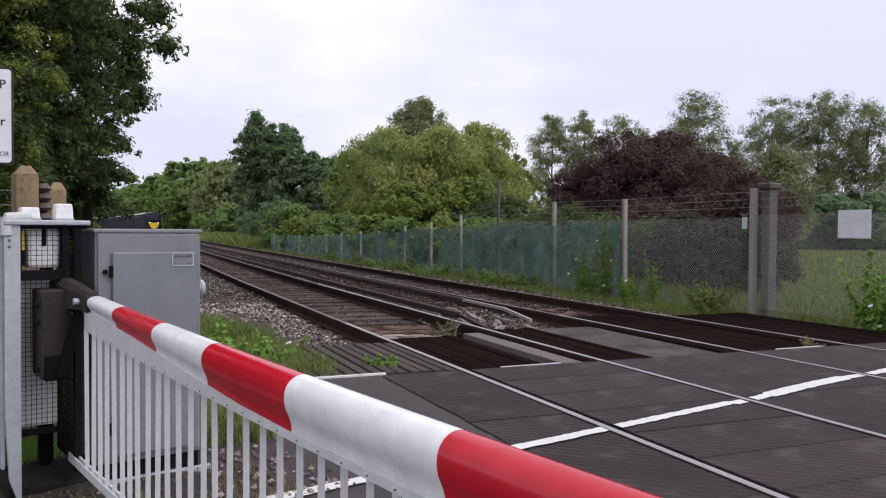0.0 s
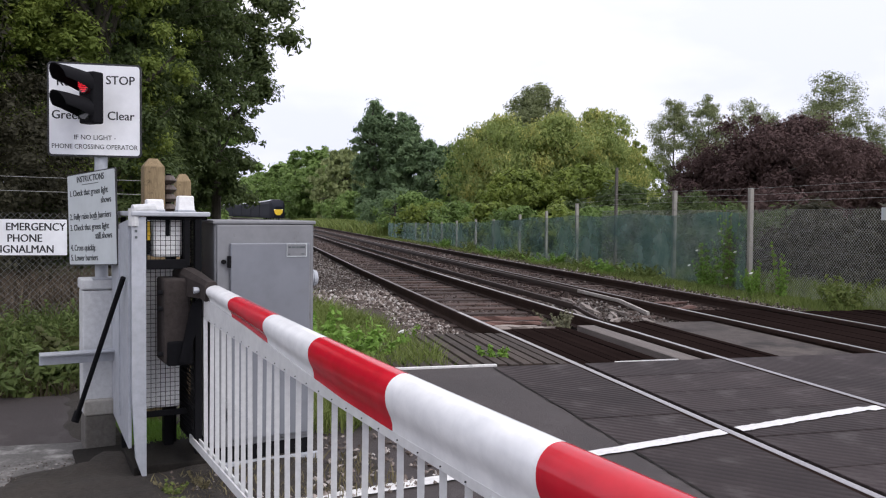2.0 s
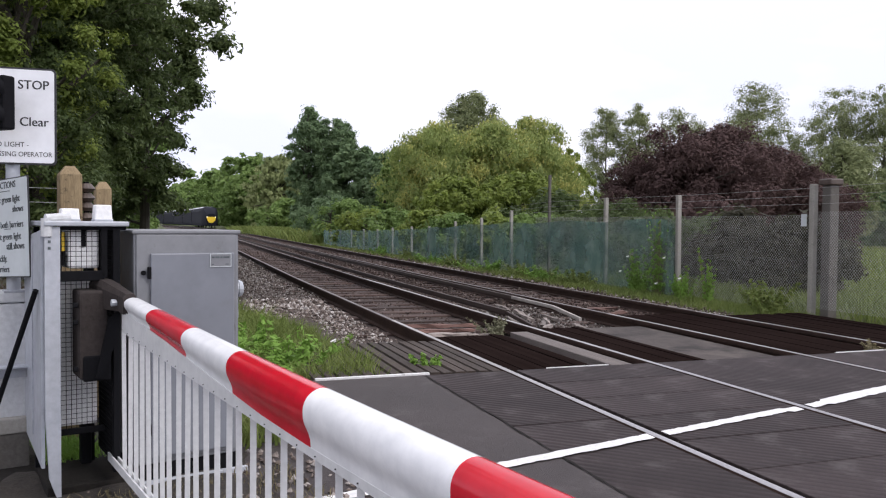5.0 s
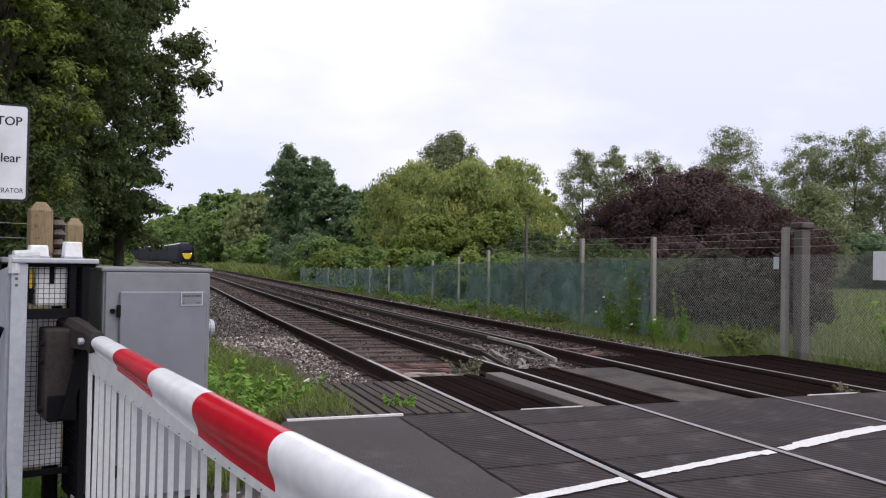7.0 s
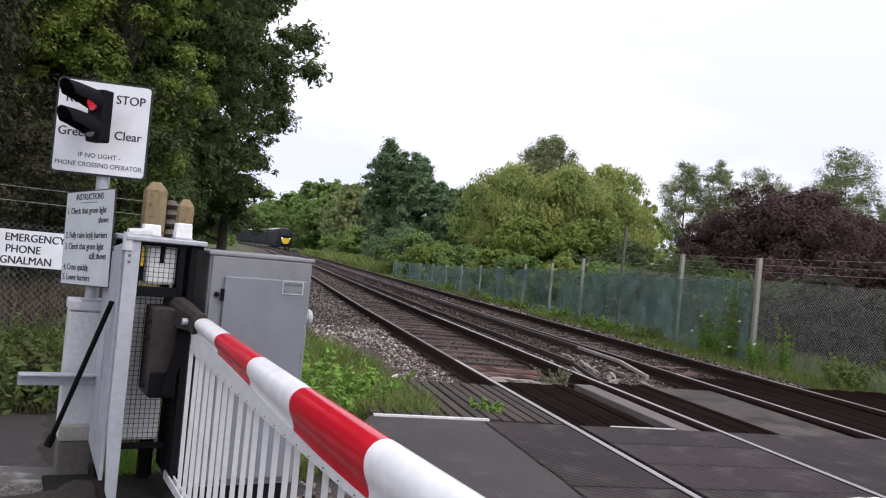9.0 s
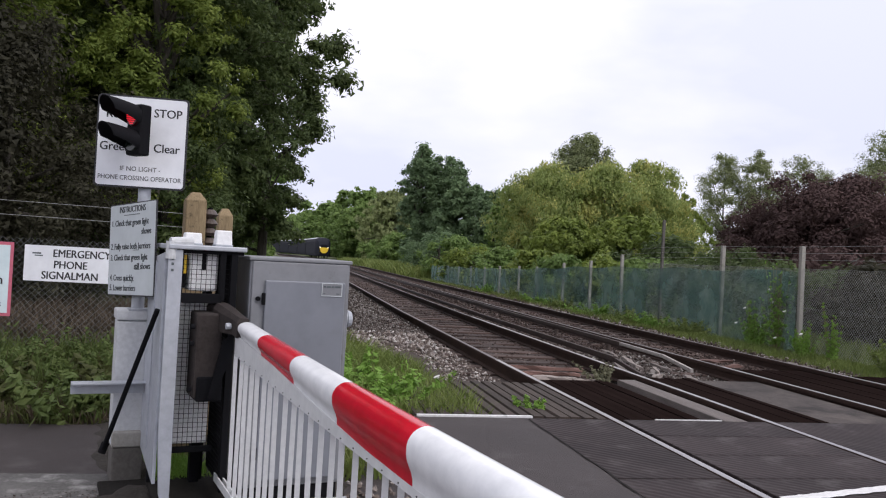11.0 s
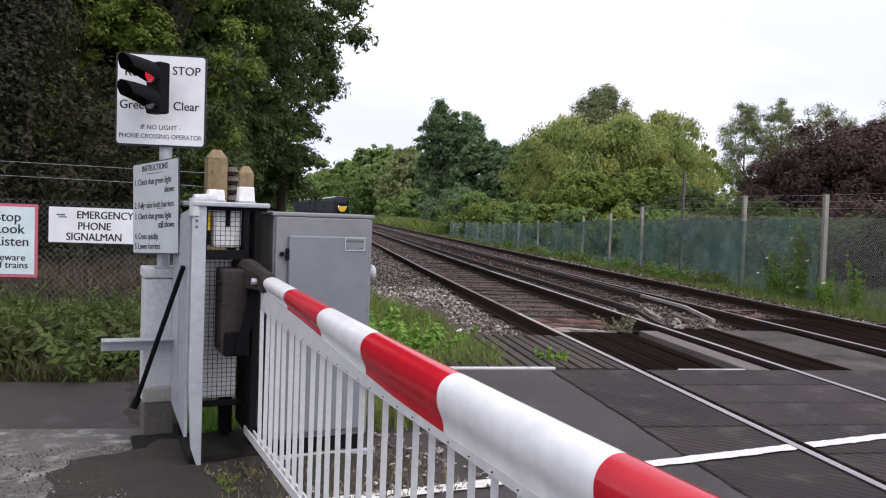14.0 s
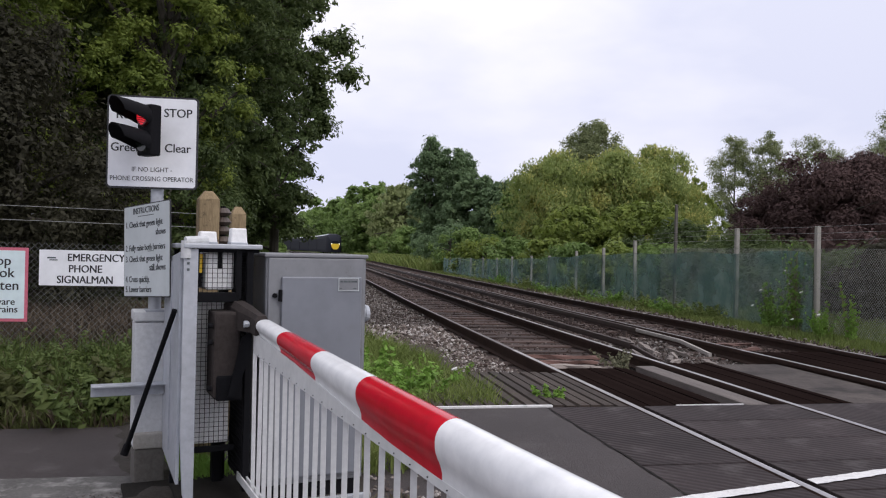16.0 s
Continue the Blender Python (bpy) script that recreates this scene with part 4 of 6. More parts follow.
def spool_stack():
    ob = thing("insulator_stack", at_local(0.285, 0.93, 0), "stack of brown porcelain insulators between timber posts", "insulator")
    part("spindle", bm_tube((0, 0, 0), (0, 0, 1.54), 0.016, n=8), M["black"], ob)
    for z in (1.27, 1.33, 1.39, 1.445, 1.50):
        part("insulator_disc", bm_tube((0, 0, z), (0, 0, z + 0.03), 0.05, 0.026, 14, bm_tube((0, 0, z - 0.02), (0, 0, z), 0.03, 0.05, 14)), M["spool"], ob)
    return ob


spool_stack()


# ---- signs beside the path ----
def build_phone_pillar():
    ob = thing("control_pillar", LOCAL, "off-white steel control pillar on a concrete foot", "pillar")
    part("body", bm_box(-0.225, -0.035, 0.62, 0.80, 0.20, 0.875, 0.008), M["off_white"], ob)
    part("lid", bm_box(-0.232, -0.028, 0.612, 0.81, 0.880, 0.938, 0.010), M["off_white"], ob, "pale lid")
    part("foot_cap", bm_box(-0.222, -0.055, 0.575, 0.83, 0.195, 0.278, 0.008), M["concrete"], ob, "pale concrete cap")
    part("foot", bm_box(-0.216, -0.060, 0.585, 0.83, -0.05, 0.195, 0.010), M["concrete_dark"], ob, "dark concrete foot")
    part("hand_bracket", bm_box(-0.44, -0.06, 0.545, 0.560, 0.495, 0.555, 0.003, bm_box(-0.44, -0.06, 0.48, 0.56, 0.552, 0.562, 0.002)), M["galv"], ob, "galvanised angle bracket")
    return ob


build_phone_pillar()
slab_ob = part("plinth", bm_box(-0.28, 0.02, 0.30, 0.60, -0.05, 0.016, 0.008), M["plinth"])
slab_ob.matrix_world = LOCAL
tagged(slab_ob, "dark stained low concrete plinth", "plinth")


def build_light_sign():
    """The white plate with the red and green aspects explained, on its own pole."""
    m = at_local(-0.155, 0.62, 1.857, -17.0)
    pole_ob = thing("sign_pole", at_local(-0.122, 0.66, 0), "grey steel pole behind the crossing signs", "pole")
    part("tube", bm_tube((0, 0, 0.8), (0, 0, 2.02), 0.034, n=16), M["galv"], pole_ob, smooth=True)
    part("flange", bm_box(-0.05, 0.05, -0.05, 0.05, 0.932, 0.945, 0.003), M["galv"], pole_ob)
    ob = thing("crossing_instruction_sign", m, "white square sign explaining the red and green lights", "sign")
    part("edge", bm_plate(rounded(0.480, 0.505, 0.022), -0.002, 0.004), M["ink"], ob, "black border")
    part("face", bm_plate(rounded(0.460, 0.485, 0.016), -0.0055, -0.001), M["sign_white"], ob)
    for txt, x, z, s in (("Red", -0.195, 0.125, 0.066), ("STOP", 0.055, 0.142, 0.066), ("Green", -0.220, -0.052, 0.066), ("Clear", 0.062, -0.050, 0.066)):
        words(txt, s, M["ink"], ob, pose(x, -0.0062, z), squeeze=0.95, bold=0.0010)
    words("IF NO LIGHT -", 0.036, M["ink"], ob, pose(0.0, -0.0062, -0.160), align="CENTER", squeeze=0.95)
    words("PHONE CROSSING OPERATOR", 0.036, M["ink"], ob, pose(0.0, -0.0062, -0.210), align="CENTER", squeeze=0.88)
    return ob


build_light_sign()


def build_signal_head():
    m = at_local(-0.185, 0.50, 1.905, -58.0)
    ob = thing("signal_head", m, "black two-lamp signal head with long hoods, red lit", "signal light")
    part("housing", bm_box(-0.056, 0.056, -0.035, 0.035, -0.135, 0.135, 0.010), M["black"], ob)
    part("bracket", bm_transform(bm_box(-0.02, 0.02, 0.0, 0.118, -0.02, 0.02, 0.004), pose(0, 0, 0, 0, 0, 58)), M["black"], ob)
    for z, lit in ((0.068, True), (-0.068, False)):
        b = bmesh.new()
        n = 24
        rings = []
        for y, r, half, lift in ((-0.03, 0.062, 128, 0.002), (-0.09, 0.062, 112, 0.010), (-0.15, 0.060, 104, 0.019), (-0.195, 0.057, 104, 0.026)):
            slant = 0.03 if y < -0.18 else 0.0
            rings.append([[b.verts.new((rr * math.sin(radians(a)), y - slant * math.cos(radians(a)), z + rr * math.cos(radians(a)) + lift)) for a in np.linspace(-half, half, n)] for rr in (r, r - 0.004)])
        for p, q in zip(rings, rings[1:]):
            for i in range(n - 1):
                for k in (0, 1):
                    b.faces.new((p[k][i], p[k][i + 1], q[k][i + 1], q[k][i]))
            for i in (0, n - 1):
                b.faces.new((p[0][i], p[1][i], q[1][i], q[0][i]))
        for i in range(n - 1):
            b.faces.new((rings[-1][0][i], rings[-1][0][i + 1], rings[-1][1][i + 1], rings[-1][1][i]))
        bmesh.ops.recalc_face_normals(b, faces=b.faces[:])
        part("hood", b, M["black"], ob)
        lens = part("lens", bm_tube((0, -0.036, z), (0, -0.048, z), 0.052, 0.046, 20), M["lens_red"] if lit else M["glass_dark"], ob, "red lit lens" if lit else "unlit dark lens")
        if lit:
            dots = bmesh.new()
            for row in range(-4, 5):
                for col in range(-4, 5):
                    if row * row + col * col < 18:
                        dots = bm_tube((col * 0.0095, -0.0482, z + row * 0.0095), (col * 0.0095, -0.0505, z + row * 0.0095), 0.0036, 0.0030, 6, dots)
            part("led_array", dots, M["led"], lens, "glowing red dots")
    return ob


build_signal_head()


def build_rules_sign():
    m = at_local(-0.180, 0.58, 1.270, -71.5) @ pose(0, 0, 0, 0, -3.0, 0)
    ob = thing("barrier_instructions_sign", m, "faded pale grey sign with numbered barrier instructions", "sign")
    part("face", bm_plate(rounded(0.57, 0.495, 0.008), -0.002, 0.002), M["sign_grey"], ob)
    part("edge", bm_plate(rounded(0.584, 0.507, 0.010), 0.0, 0.006), M["ink"], ob, "thin black border")
    rows = (("INSTRUCTIONS", 0.195, 0.0, "CENTER"), ("1. Check that green light", 0.125, -0.24, "LEFT"), ("shows", 0.075, 0.22, "RIGHT"), ("2. Fully raise both barriers", 0.0, -0.24, "LEFT"), ("3. Check that green light", -0.058, -0.24, "LEFT"), ("still shows", -0.105, 0.22, "RIGHT"), ("4. Cross quickly", -0.165, -0.24, "LEFT"), ("5. Lower barriers", -0.218, -0.24, "LEFT"))
    for txt, z, x, al in rows:
        words(txt, 0.048, M["ink_soft"], ob, pose(x * 1.1, -0.0026, z * 1.04), align=al, squeeze=0.98, bold=0.0012)
    for x0, x1, z in ((-0.10, 0.10, 0.186), (0.03, 0.10, -0.008), (0.06, 0.12, -0.112), (-0.07, 0.05, -0.173)):
        part("underline", bm_box(x0, x1, -0.0036, -0.0022, z, z + 0.004), M["ink_faded"], ob)
    return ob


build_rules_sign()


def build_phone_sign():
    m = pose(-4.83, 3.74, 1.065)
    ob = thing("emergency_phone_sign", m, "white sign for the emergency phone on the mesh fence", "sign")
    part("face", bm_plate(rounded(0.755, 0.328, 0.006), -0.003, 0.003), M["sign_white"], ob)
    words("EMERGENCY", 0.100, M["ink"], ob, pose(0.365, -0.0038, 0.062), align="RIGHT", squeeze=0.88, bold=0.0022)
    words("PHONE", 0.100, M["ink"], ob, pose(0.02, -0.0038, -0.042), align="CENTER", squeeze=0.88, bold=0.0022)
    words("SIGNALMAN", 0.100, M["ink"], ob, pose(0.02, -0.0038, -0.142), align="CENTER", squeeze=0.88, bold=0.0022)
    for x in (-0.3, 0.3):
        part("clip", bm_box(x - 0.01, x + 0.01, 0.003, 0.062, 0.10, 0.12), M["galv"], ob)
    part("faded_mark", bm_box(-0.31, -0.235, -0.0042, -0.0028, 0.085, 0.098), M["ink_faded"], ob)
    part("faded_mark", bm_box(-0.29, -0.22, -0.0042, -0.0028, 0.066, 0.076), M["ink_faded"], ob)
    return ob


build_phone_sign()


def build_stop_sign():
    m = pose(-5.62, 3.74, 0.905)
    ob = thing("stop_look_listen_sign", m, "pale blue warning sign with a faded red border", "sign")
    part("edge", bm_plate(rounded(0.64, 0.675, 0.006), -0.001, 0.004), M["sign_red"], ob, "faded red border")
    part("face", bm_plate(rounded(0.585, 0.62, 0.004), -0.004, 0.0), M["sign_blue"], ob)
    for txt, z, s in (("Stop", 0.195, 0.125), ("Look", 0.085, 0.125), ("Listen", -0.03, 0.125), ("Beware", -0.165, 0.088), ("of trains", -0.235, 0.088)):
        words(txt, s, M["ink"], ob, pose(-0.055, -0.0048, z - 0.02), bold=0.0018)
    return ob


build_stop_sign()


# ---- fences ----
def chain_link(x0, x1, z0, z1, pitch=0.052):
    """Diagonal wires of a mesh panel in the x-z plane."""
    seg = []
    h = z1 - z0
    x = x0 - h
    while x < x1:
        for s in (1, -1):
            a = (x, z0) if s == 1 else (x, z1)
            b = (x + h, z1) if s == 1 else (x + h, z0)
            ta, tb = max(0.0, (x0 - a[0]) / h), min(1.0, (x1 - a[0]) / h)
            if tb - ta > 0.02:
                seg.append(((a[0] + ta * h, 0.002 * s, a[1] + ta * (b[1] - a[1])), (a[0] + tb * h, 0.002 * s, a[1] + tb * (b[1] - a[1]))))
        x += pitch
    return seg


def post_profile(w, d, top, foot=-0.5, bm=None):
    return bm_box(-w / 2, w / 2, -d / 2, d / 2, foot, top, 0.01, bm)


def build_right_fence():
    """Line fence beyond the tracks; local x runs back along the line, from y = 2.6."""
    ob = thing("fence", pose(7.01, 2.6, 0, 0, 0, 90), "chain-link fence on concrete posts, with barbed wire and green netting", "fence")
    ys = [9.82, 12.72, 15.74, 18.3, 20.7, 23.4, 26.3, 28.85, 31.85, 34.65, 37.6, 40.6, 43.6, 46.6]
    tops = [1.93, 1.955, 2.65, 1.72, 1.50, 1.38, 1.19, 1.16, 1.08, 0.98, 0.95, 0.9, 0.88, 0.86]
    part("corner_post", bm_transform(post_profile(0.10, 0.095, 2.0), pose(3.57, 0, 0)), M["concrete"], ob, "pale thick concrete post")
    for y, top in zip(ys, tops):
        w = 0.07 if y == 15.74 else 0.088 if y < 19 else 0.085
        b = bm_transform(post_profile(w, w, top), pose(y - 2.6, 0.02 * math.sin(y), 0, random.uniform(-0.8, 0.8), random.uniform(-0.8, 0.8), 0))
        part("post", b, M["concrete"] if y != 15.74 else M["concrete_dark"], ob)
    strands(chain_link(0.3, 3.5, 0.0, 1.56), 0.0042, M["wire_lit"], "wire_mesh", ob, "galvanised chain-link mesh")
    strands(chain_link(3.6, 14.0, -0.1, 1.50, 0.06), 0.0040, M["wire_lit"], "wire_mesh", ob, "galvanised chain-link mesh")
    for z in (1.68, 1.81, 1.935):
        pts = [(3.57, z), (7.22, z - 0.02), (10.12, z), (13.14, z - 0.02), (15.7, z - 0.1)]
        strands([((a, 0.05, za), (b, 0.05, zb)) for (a, za), (b, zb) in zip(pts, pts[1:])], 0.007, M["wire_lit"], "barbed_wire", ob)
    for z in (1.68, 1.81, 1.935):
        strands([((3.4, 0.05, z), (0.3, 0.05, z + 0.05))], 0.007, M["wire_lit"], "barbed_wire", ob)
    for z in (0.75, 1.5):
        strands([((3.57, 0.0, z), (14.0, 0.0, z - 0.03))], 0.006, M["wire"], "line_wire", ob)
    xs = np.linspace(7.24, 46, 160)
    verts, faces = [], []
    for i, x in enumerate(xs):
        y = x + 2.6
        top = float(np.interp(y, [9, 14.8, 20.7, 26.3, 34.6, 47], [1.44, 1.38, 1.30, 1.10, 0.92, 0.82]))
        for off in (0.0, 0.012):
            for k in range(5):
                z = -0.12 + (top + 0.12 + 0.03 * math.sin(x * 1.7)) * k / 4
                verts.append((x, 0.07 + off + 0.03 * noise.noise(Vector((x * 1.3, z * 1.3, 3))), z))
    for i in range(len(xs) - 1):
        for s in (0, 1):
            for k in range(4):
                a, b = i * 10 + s * 5 + k, (i + 1) * 10 + s * 5 + k
                faces.append((a, b, b + 1, a + 1))
    raw("netting", verts, faces, M["netting"], ob, "green windbreak netting", smooth=True)
    plate = part("plate", bm_box(3.63, 3.75, 0.075, 0.08, 1.32, 1.52), M["sign_grey"], ob, "small grey plate")
    return ob


build_right_fence()


def build_stump_post():
    ob = thing("gate_post", pose(7.16, 5.97, 0), "thick grey timber gate post with a metal cap", "post")
    part("shaft", bm_box(-0.09, 0.09, -0.09, 0.09, -0.3, 1.98, 0.02), M["concrete_dark"], ob, "rough grey shaft")
    part("cap_box", bm_box(-0.13, 0.13, -0.13, 0.13, 1.98, 2.08, 0.02), M["spool"], ob, "dark metal cap")
    return ob


build_stump_post()


def build_blank_sign():
    ob = thing("white_notice", pose(6.95, 4.13, 1.395, 0, 0, 90), "blank white notice on the mesh fence", "sign")
    part("face", bm_box(-0.28, 0.28, -0.004, 0.004, -0.205, 0.205, 0.002), M["sign_white"], ob)
    part("fixing", bm_box(-0.26, 0.26, -0.03, -0.004, 0.10, 0.13, 0.003), M["galv"], ob)
    return ob


build_blank_sign()


def build_left_fence():
    ob = thing("fence", pose(-11.0, 3.8, 0), "rusty chain-link fence with barbed wire above the bank", "fence")
    for x in (0.6, 3.2, 7.25):
        part("post", bm_transform(post_profile(0.09, 0.09, 1.75, -0.3), pose(x, 0.06, 0)), M["concrete_dark"], ob)
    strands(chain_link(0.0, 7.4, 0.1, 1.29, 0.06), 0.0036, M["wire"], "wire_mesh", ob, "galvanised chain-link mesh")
    for z in (1.53, 1.66):
        strands([((0.0, 0.0, z - 0.03), (3.4, 0.0, z)), ((3.4, 0.0, z), (7.3, 0.0, z - 0.06))], 0.0045, M["wire_lit"], "barbed_wire", ob)
    return ob


build_left_fence()


# ---- trees and plants ----
def leaf_cloud(rng, centres, radii, count, size, flat=0.4, shell=0.55, droop=0.0, fuzz=False, grow=None, simple=False):
    """Leaves as small folded blades, scattered through the outer part of many clumps."""
    centres, radii = np.array(centres, float), np.array(radii, float)
    weight = radii.prod(1) ** (2 / 3)
    if grow is not None and not fuzz:
        weight = weight / np.array(grow) ** 2
    pick = rng.choice(len(centres), count, p=weight / weight.sum())
    d = rng.normal(size=(count, 3))
    d /= np.linalg.norm(d, axis=1)[:, None]
    r = 1.35 * rng.random(count) ** 0.75 if fuzz else np.abs(rng.normal(size=count)) * 0.5 + shell * 0.5
    r = np.minimum(r, 0.95 + 0.2 * rng.random(count))
    p = centres[pick] + d * radii[pick] * r[:, None]
    n = d + flat * rng.normal(size=(count, 3)) + np.array([0, 0, 0.6])
    n /= np.linalg.norm(n, axis=1)[:, None]
    a = np.cross(n, rng.normal(size=(count, 3)))
    a[:, 2] -= droop
    a /= np.linalg.norm(a, axis=1)[:, None]
    b = np.cross(n, a)
    s = size * (0.6 + 0.8 * rng.random(count))[:, None]
    if grow is not None:
        s = s * np.array(grow)[pick][:, None]
    if simple:
        long, wide = a * s, b * s * 0.72
        verts = np.concatenate([p - long, p + long * 0.3 + wide, p + long * 0.9 - wide * 0.5])
        i = np.arange(count)
        return verts, np.stack([i, i + count, i + 2 * count], 1)
    long, wide = a * s, b * s * 0.46
    verts = np.concatenate([p - long, p + wide - n * s * 0.12, p + long, p - wide - n * s * 0.12])
    i = np.arange(count)
    faces = np.concatenate([np.stack([i, i + count, i + 2 * count], 1), np.stack([i, i + 2 * count, i + 3 * count], 1)])
    return verts, faces


def limb_mesh(rng, base, tips, r0, bm=None):
    bm = bm or bmesh.new()
    for tip in tips:
        a, b = Vector(base), Vector(tip)
        mid = a.lerp(b, 0.5) + Vector(rng.normal(size=3)) * 0.06 * (b - a).length
        bm = bm_tube(a, mid, r0, r0 * 0.6, 7, bm)
        bm = bm_tube(mid, b, r0 * 0.6, r0 * 0.15, 7, bm)
    return bm


def tree(seed, x, y, top, radius, leaf, count, size, label, category="tree", name="tree", base=0.03, clumps=170, squat=1.0, lean=(0, 0), shell=0.3, clump=0.17, droop=0.0, trunk=0.035, crest=0.36, fuzz=False, simple=True, ragged=0.3):
    """A trunk with limbs, and a crown of many leaf clumps with an uneven outline."""
    rng = np.random.default_rng(seed)
    z0 = height(x, y) if abs(x) < 200 else -0.1
    ob = thing(name, pose(x, y, z0), label, category)
    lo = base * top
    cs, rs, grow = [], [], []
    for k in range(clumps):
        f = (k + rng.random()) / clumps
        ang = rng.random() * 2 * math.pi
        lobe = 1 + 0.22 * math.sin(2 * ang + seed) * math.sin(5.1 * f + seed * 1.7) + 0.12 * math.sin(3 * ang - 2.3 * seed)
        lobe += ragged * noise.noise(Vector((1.7 * math.cos(ang), 1.7 * math.sin(ang), 4.2 * f + 7.3 * seed)))
        z = lo + (top - lo) * min(1.0, f * 0.96 * (1 + 0.05 * math.sin(ang * 2 + seed) + 0.35 * ragged * noise.noise(Vector((2.3 * math.cos(ang), 2.3 * math.sin(ang), seed)))))
        prof = 0.72 + 0.28 * f / crest if f < crest else math.sqrt(max(0.0, 1 - ((f - crest) / (1.02 - crest)) ** 2))
        out = rng.random() ** 0.55
        rad = radius * prof * lobe * (0.15 + 0.80 * out)
        grow.append(1.75 - 0.85 * out)
        c = radius * clump * (0.55 + 0.9 * rng.random()) * (0.7 + 0.3 * prof) * (1.0 if fuzz else 1.35 - 0.65 * out)
        cs.append((rad * math.cos(ang) + lean[0] * f, rad * math.sin(ang) + lean[1] * f, z))
        rs.append((c * 1.1, c * 1.1, c * 0.85 * squat))
    tr = top * trunk
    bm = bm_tube((0, 0, -0.3), (lean[0] * 0.3, lean[1] * 0.3, top * 0.45), tr, tr * 0.6, 10)
    bm = bm_tube((lean[0] * 0.3, lean[1] * 0.3, top * 0.45), (lean[0] * 0.8, lean[1] * 0.8, top * 0.88), tr * 0.6, tr * 0.12, 8, bm)
    tips = [cs[i] for i in range(0, clumps, max(1, clumps // 16))]
    for t in tips:
        h = min(t[2] * 0.7, top * 0.6)
        bm = limb_mesh(rng, (lean[0] * 0.3, lean[1] * 0.3, max(lo * 0.8, h)), [t], tr * 0.35, bm)
    part("trunk", bm, M["bark"], ob, "brown bark trunk and limbs")
    v, f = leaf_cloud(rng, cs, rs, count, size, shell=shell, droop=droop, fuzz=fuzz, grow=grow, simple=simple)
    raw("crown", v, f, M[leaf], ob, "leafy crown")
    return ob


def leaf_sprays(seed, ob, count, z0, z1, radius, reach, leaf, size, each):
    """Outer boughs that droop away from a crown, each a thin stem strung with separate leaf tufts."""
    rng = np.random.default_rng(seed)
    stems, cs, rs = [], [], []
    for k in range(count):
        ang = rng.random() * 2 * math.pi
        z = z0 + (z1 - z0) * (k + rng.random()) / count
        start = np.array([radius * 0.72 * math.cos(ang), radius * 0.72 * math.sin(ang), z])
        n = reach * (0.45 + 0.8 * rng.random()) + radius * 0.28
        way = np.array([math.cos(ang + 0.5 * rng.normal()), math.sin(ang + 0.5 * rng.normal()), 0.25 + 0.2 * rng.normal()])
        last = start
        for f in np.linspace(0.2, 1.0, 6):
            p = start + way * n * f + np.array([0, 0, -0.42 * n * f * f])
            stems.append((last, p))
            for side in (-1, 0, 1):
                w = 0.30 * (1.15 - 0.5 * f)
                cs.append(p + np.array([-way[1], way[0], 0]) * side * w + rng.normal(size=3) * 0.08)
                rs.append((0.24 * (1.25 - 0.6 * f), 0.24 * (1.25 - 0.6 * f), 0.15))
            last = p
    strands(stems, 0.022, M["bark"], "bough", ob, "thin drooping boughs")
    v, f = leaf_cloud(rng, cs, rs, count * each, size, shell=0.2, droop=0.7)
    raw("bough_leaves", v, f, M[leaf], ob, "leaf sprays at the crown edge")


# the tall trees behind the path
ash = tree(11, -6.2, 17.0, 20.0, 3.5, "leaf_dark", 210000, 0.062, "tall dark green ash tree over the line", base=0.11, clumps=560, clump=0.125, crest=0.14, simple=False)
leaf_sprays(61, ash, 190, 2.8, 14.0, 3.5, 0.36, "leaf_dark", 0.068, 360)
tree(23, -5.6, 13.8, 8.6, 1.9, "leaf_lime", 42000, 0.048, "young tree with yellowing green leaves", base=0.2, clumps=190, clump=0.15, simple=False)
tree(24, -3.48, 21.0, 13.0, 1.55, "leaf_dark", 60000, 0.062, "slim dark green ash tree beside the line", base=0.12, clumps=170, clump=0.26, trunk=0.012, lean=(0.2, 0.0))
tree(12, -10.0, 13.0, 16.0, 4.4, "leaf_lime", 90000, 0.066, "tall tree with yellowing green leaves", base=0.12, clumps=190, clump=0.17, simple=False)
tree(13, -15.5, 14.5, 14.0, 5.2, "leaf_shaded", 50000, 0.09, "dark brownish tree in shade behind the path", base=0.06, clumps=150, clump=0.19)
tree(14, -6.9, 25.0, 18.0, 5.4, "leaf_dark", 80000, 0.13, "dark green tree further down the line", base=0.06, clumps=150, clump=0.19)
tree(15, -14.0, 26.0, 17.0, 6.5, "leaf_dark", 34000, 0.17, "dark green tree in the wood", base=0.04, clumps=130, clump=0.2)
tree(16, -22.5, 22.0, 17.0, 7.0, "leaf_dark", 34000, 0.17, "dark green tree in the wood", base=0.04, clumps=130, clump=0.2)
tree(17, -8.6, 36.0, 13.0, 5.0, "leaf_dark", 24000, 0.17, "dark green tree beside the line", base=0.05, clumps=60)
tree(18, -7.2, 9.5, 4.6, 2.6, "leaf_shaded", 62000, 0.034, "brownish bush behind the mesh fence, shade in its leaf colour", "bush", "bush", base=0.02, clumps=100, clump=0.22)
tree(19, -11.0, 8.5, 4.8, 2.9, "leaf_shaded", 62000, 0.034, "brownish bush behind the mesh fence, shade in its leaf colour", "bush", "bush", base=0.02, clumps=100, clump=0.22)
tree(20, -5.3, 13.5, 4.4, 1.9, "leaf_dark", 36000, 0.038, "dark bush beside the timber posts", "bush", "bush", base=0.02, clumps=80, clump=0.22)
tree(21, -6.5, 70.0, 9.5, 5.0, "leaf_green", 12000, 0.30, "green tree beside the far line", base=0.04, clumps=40)
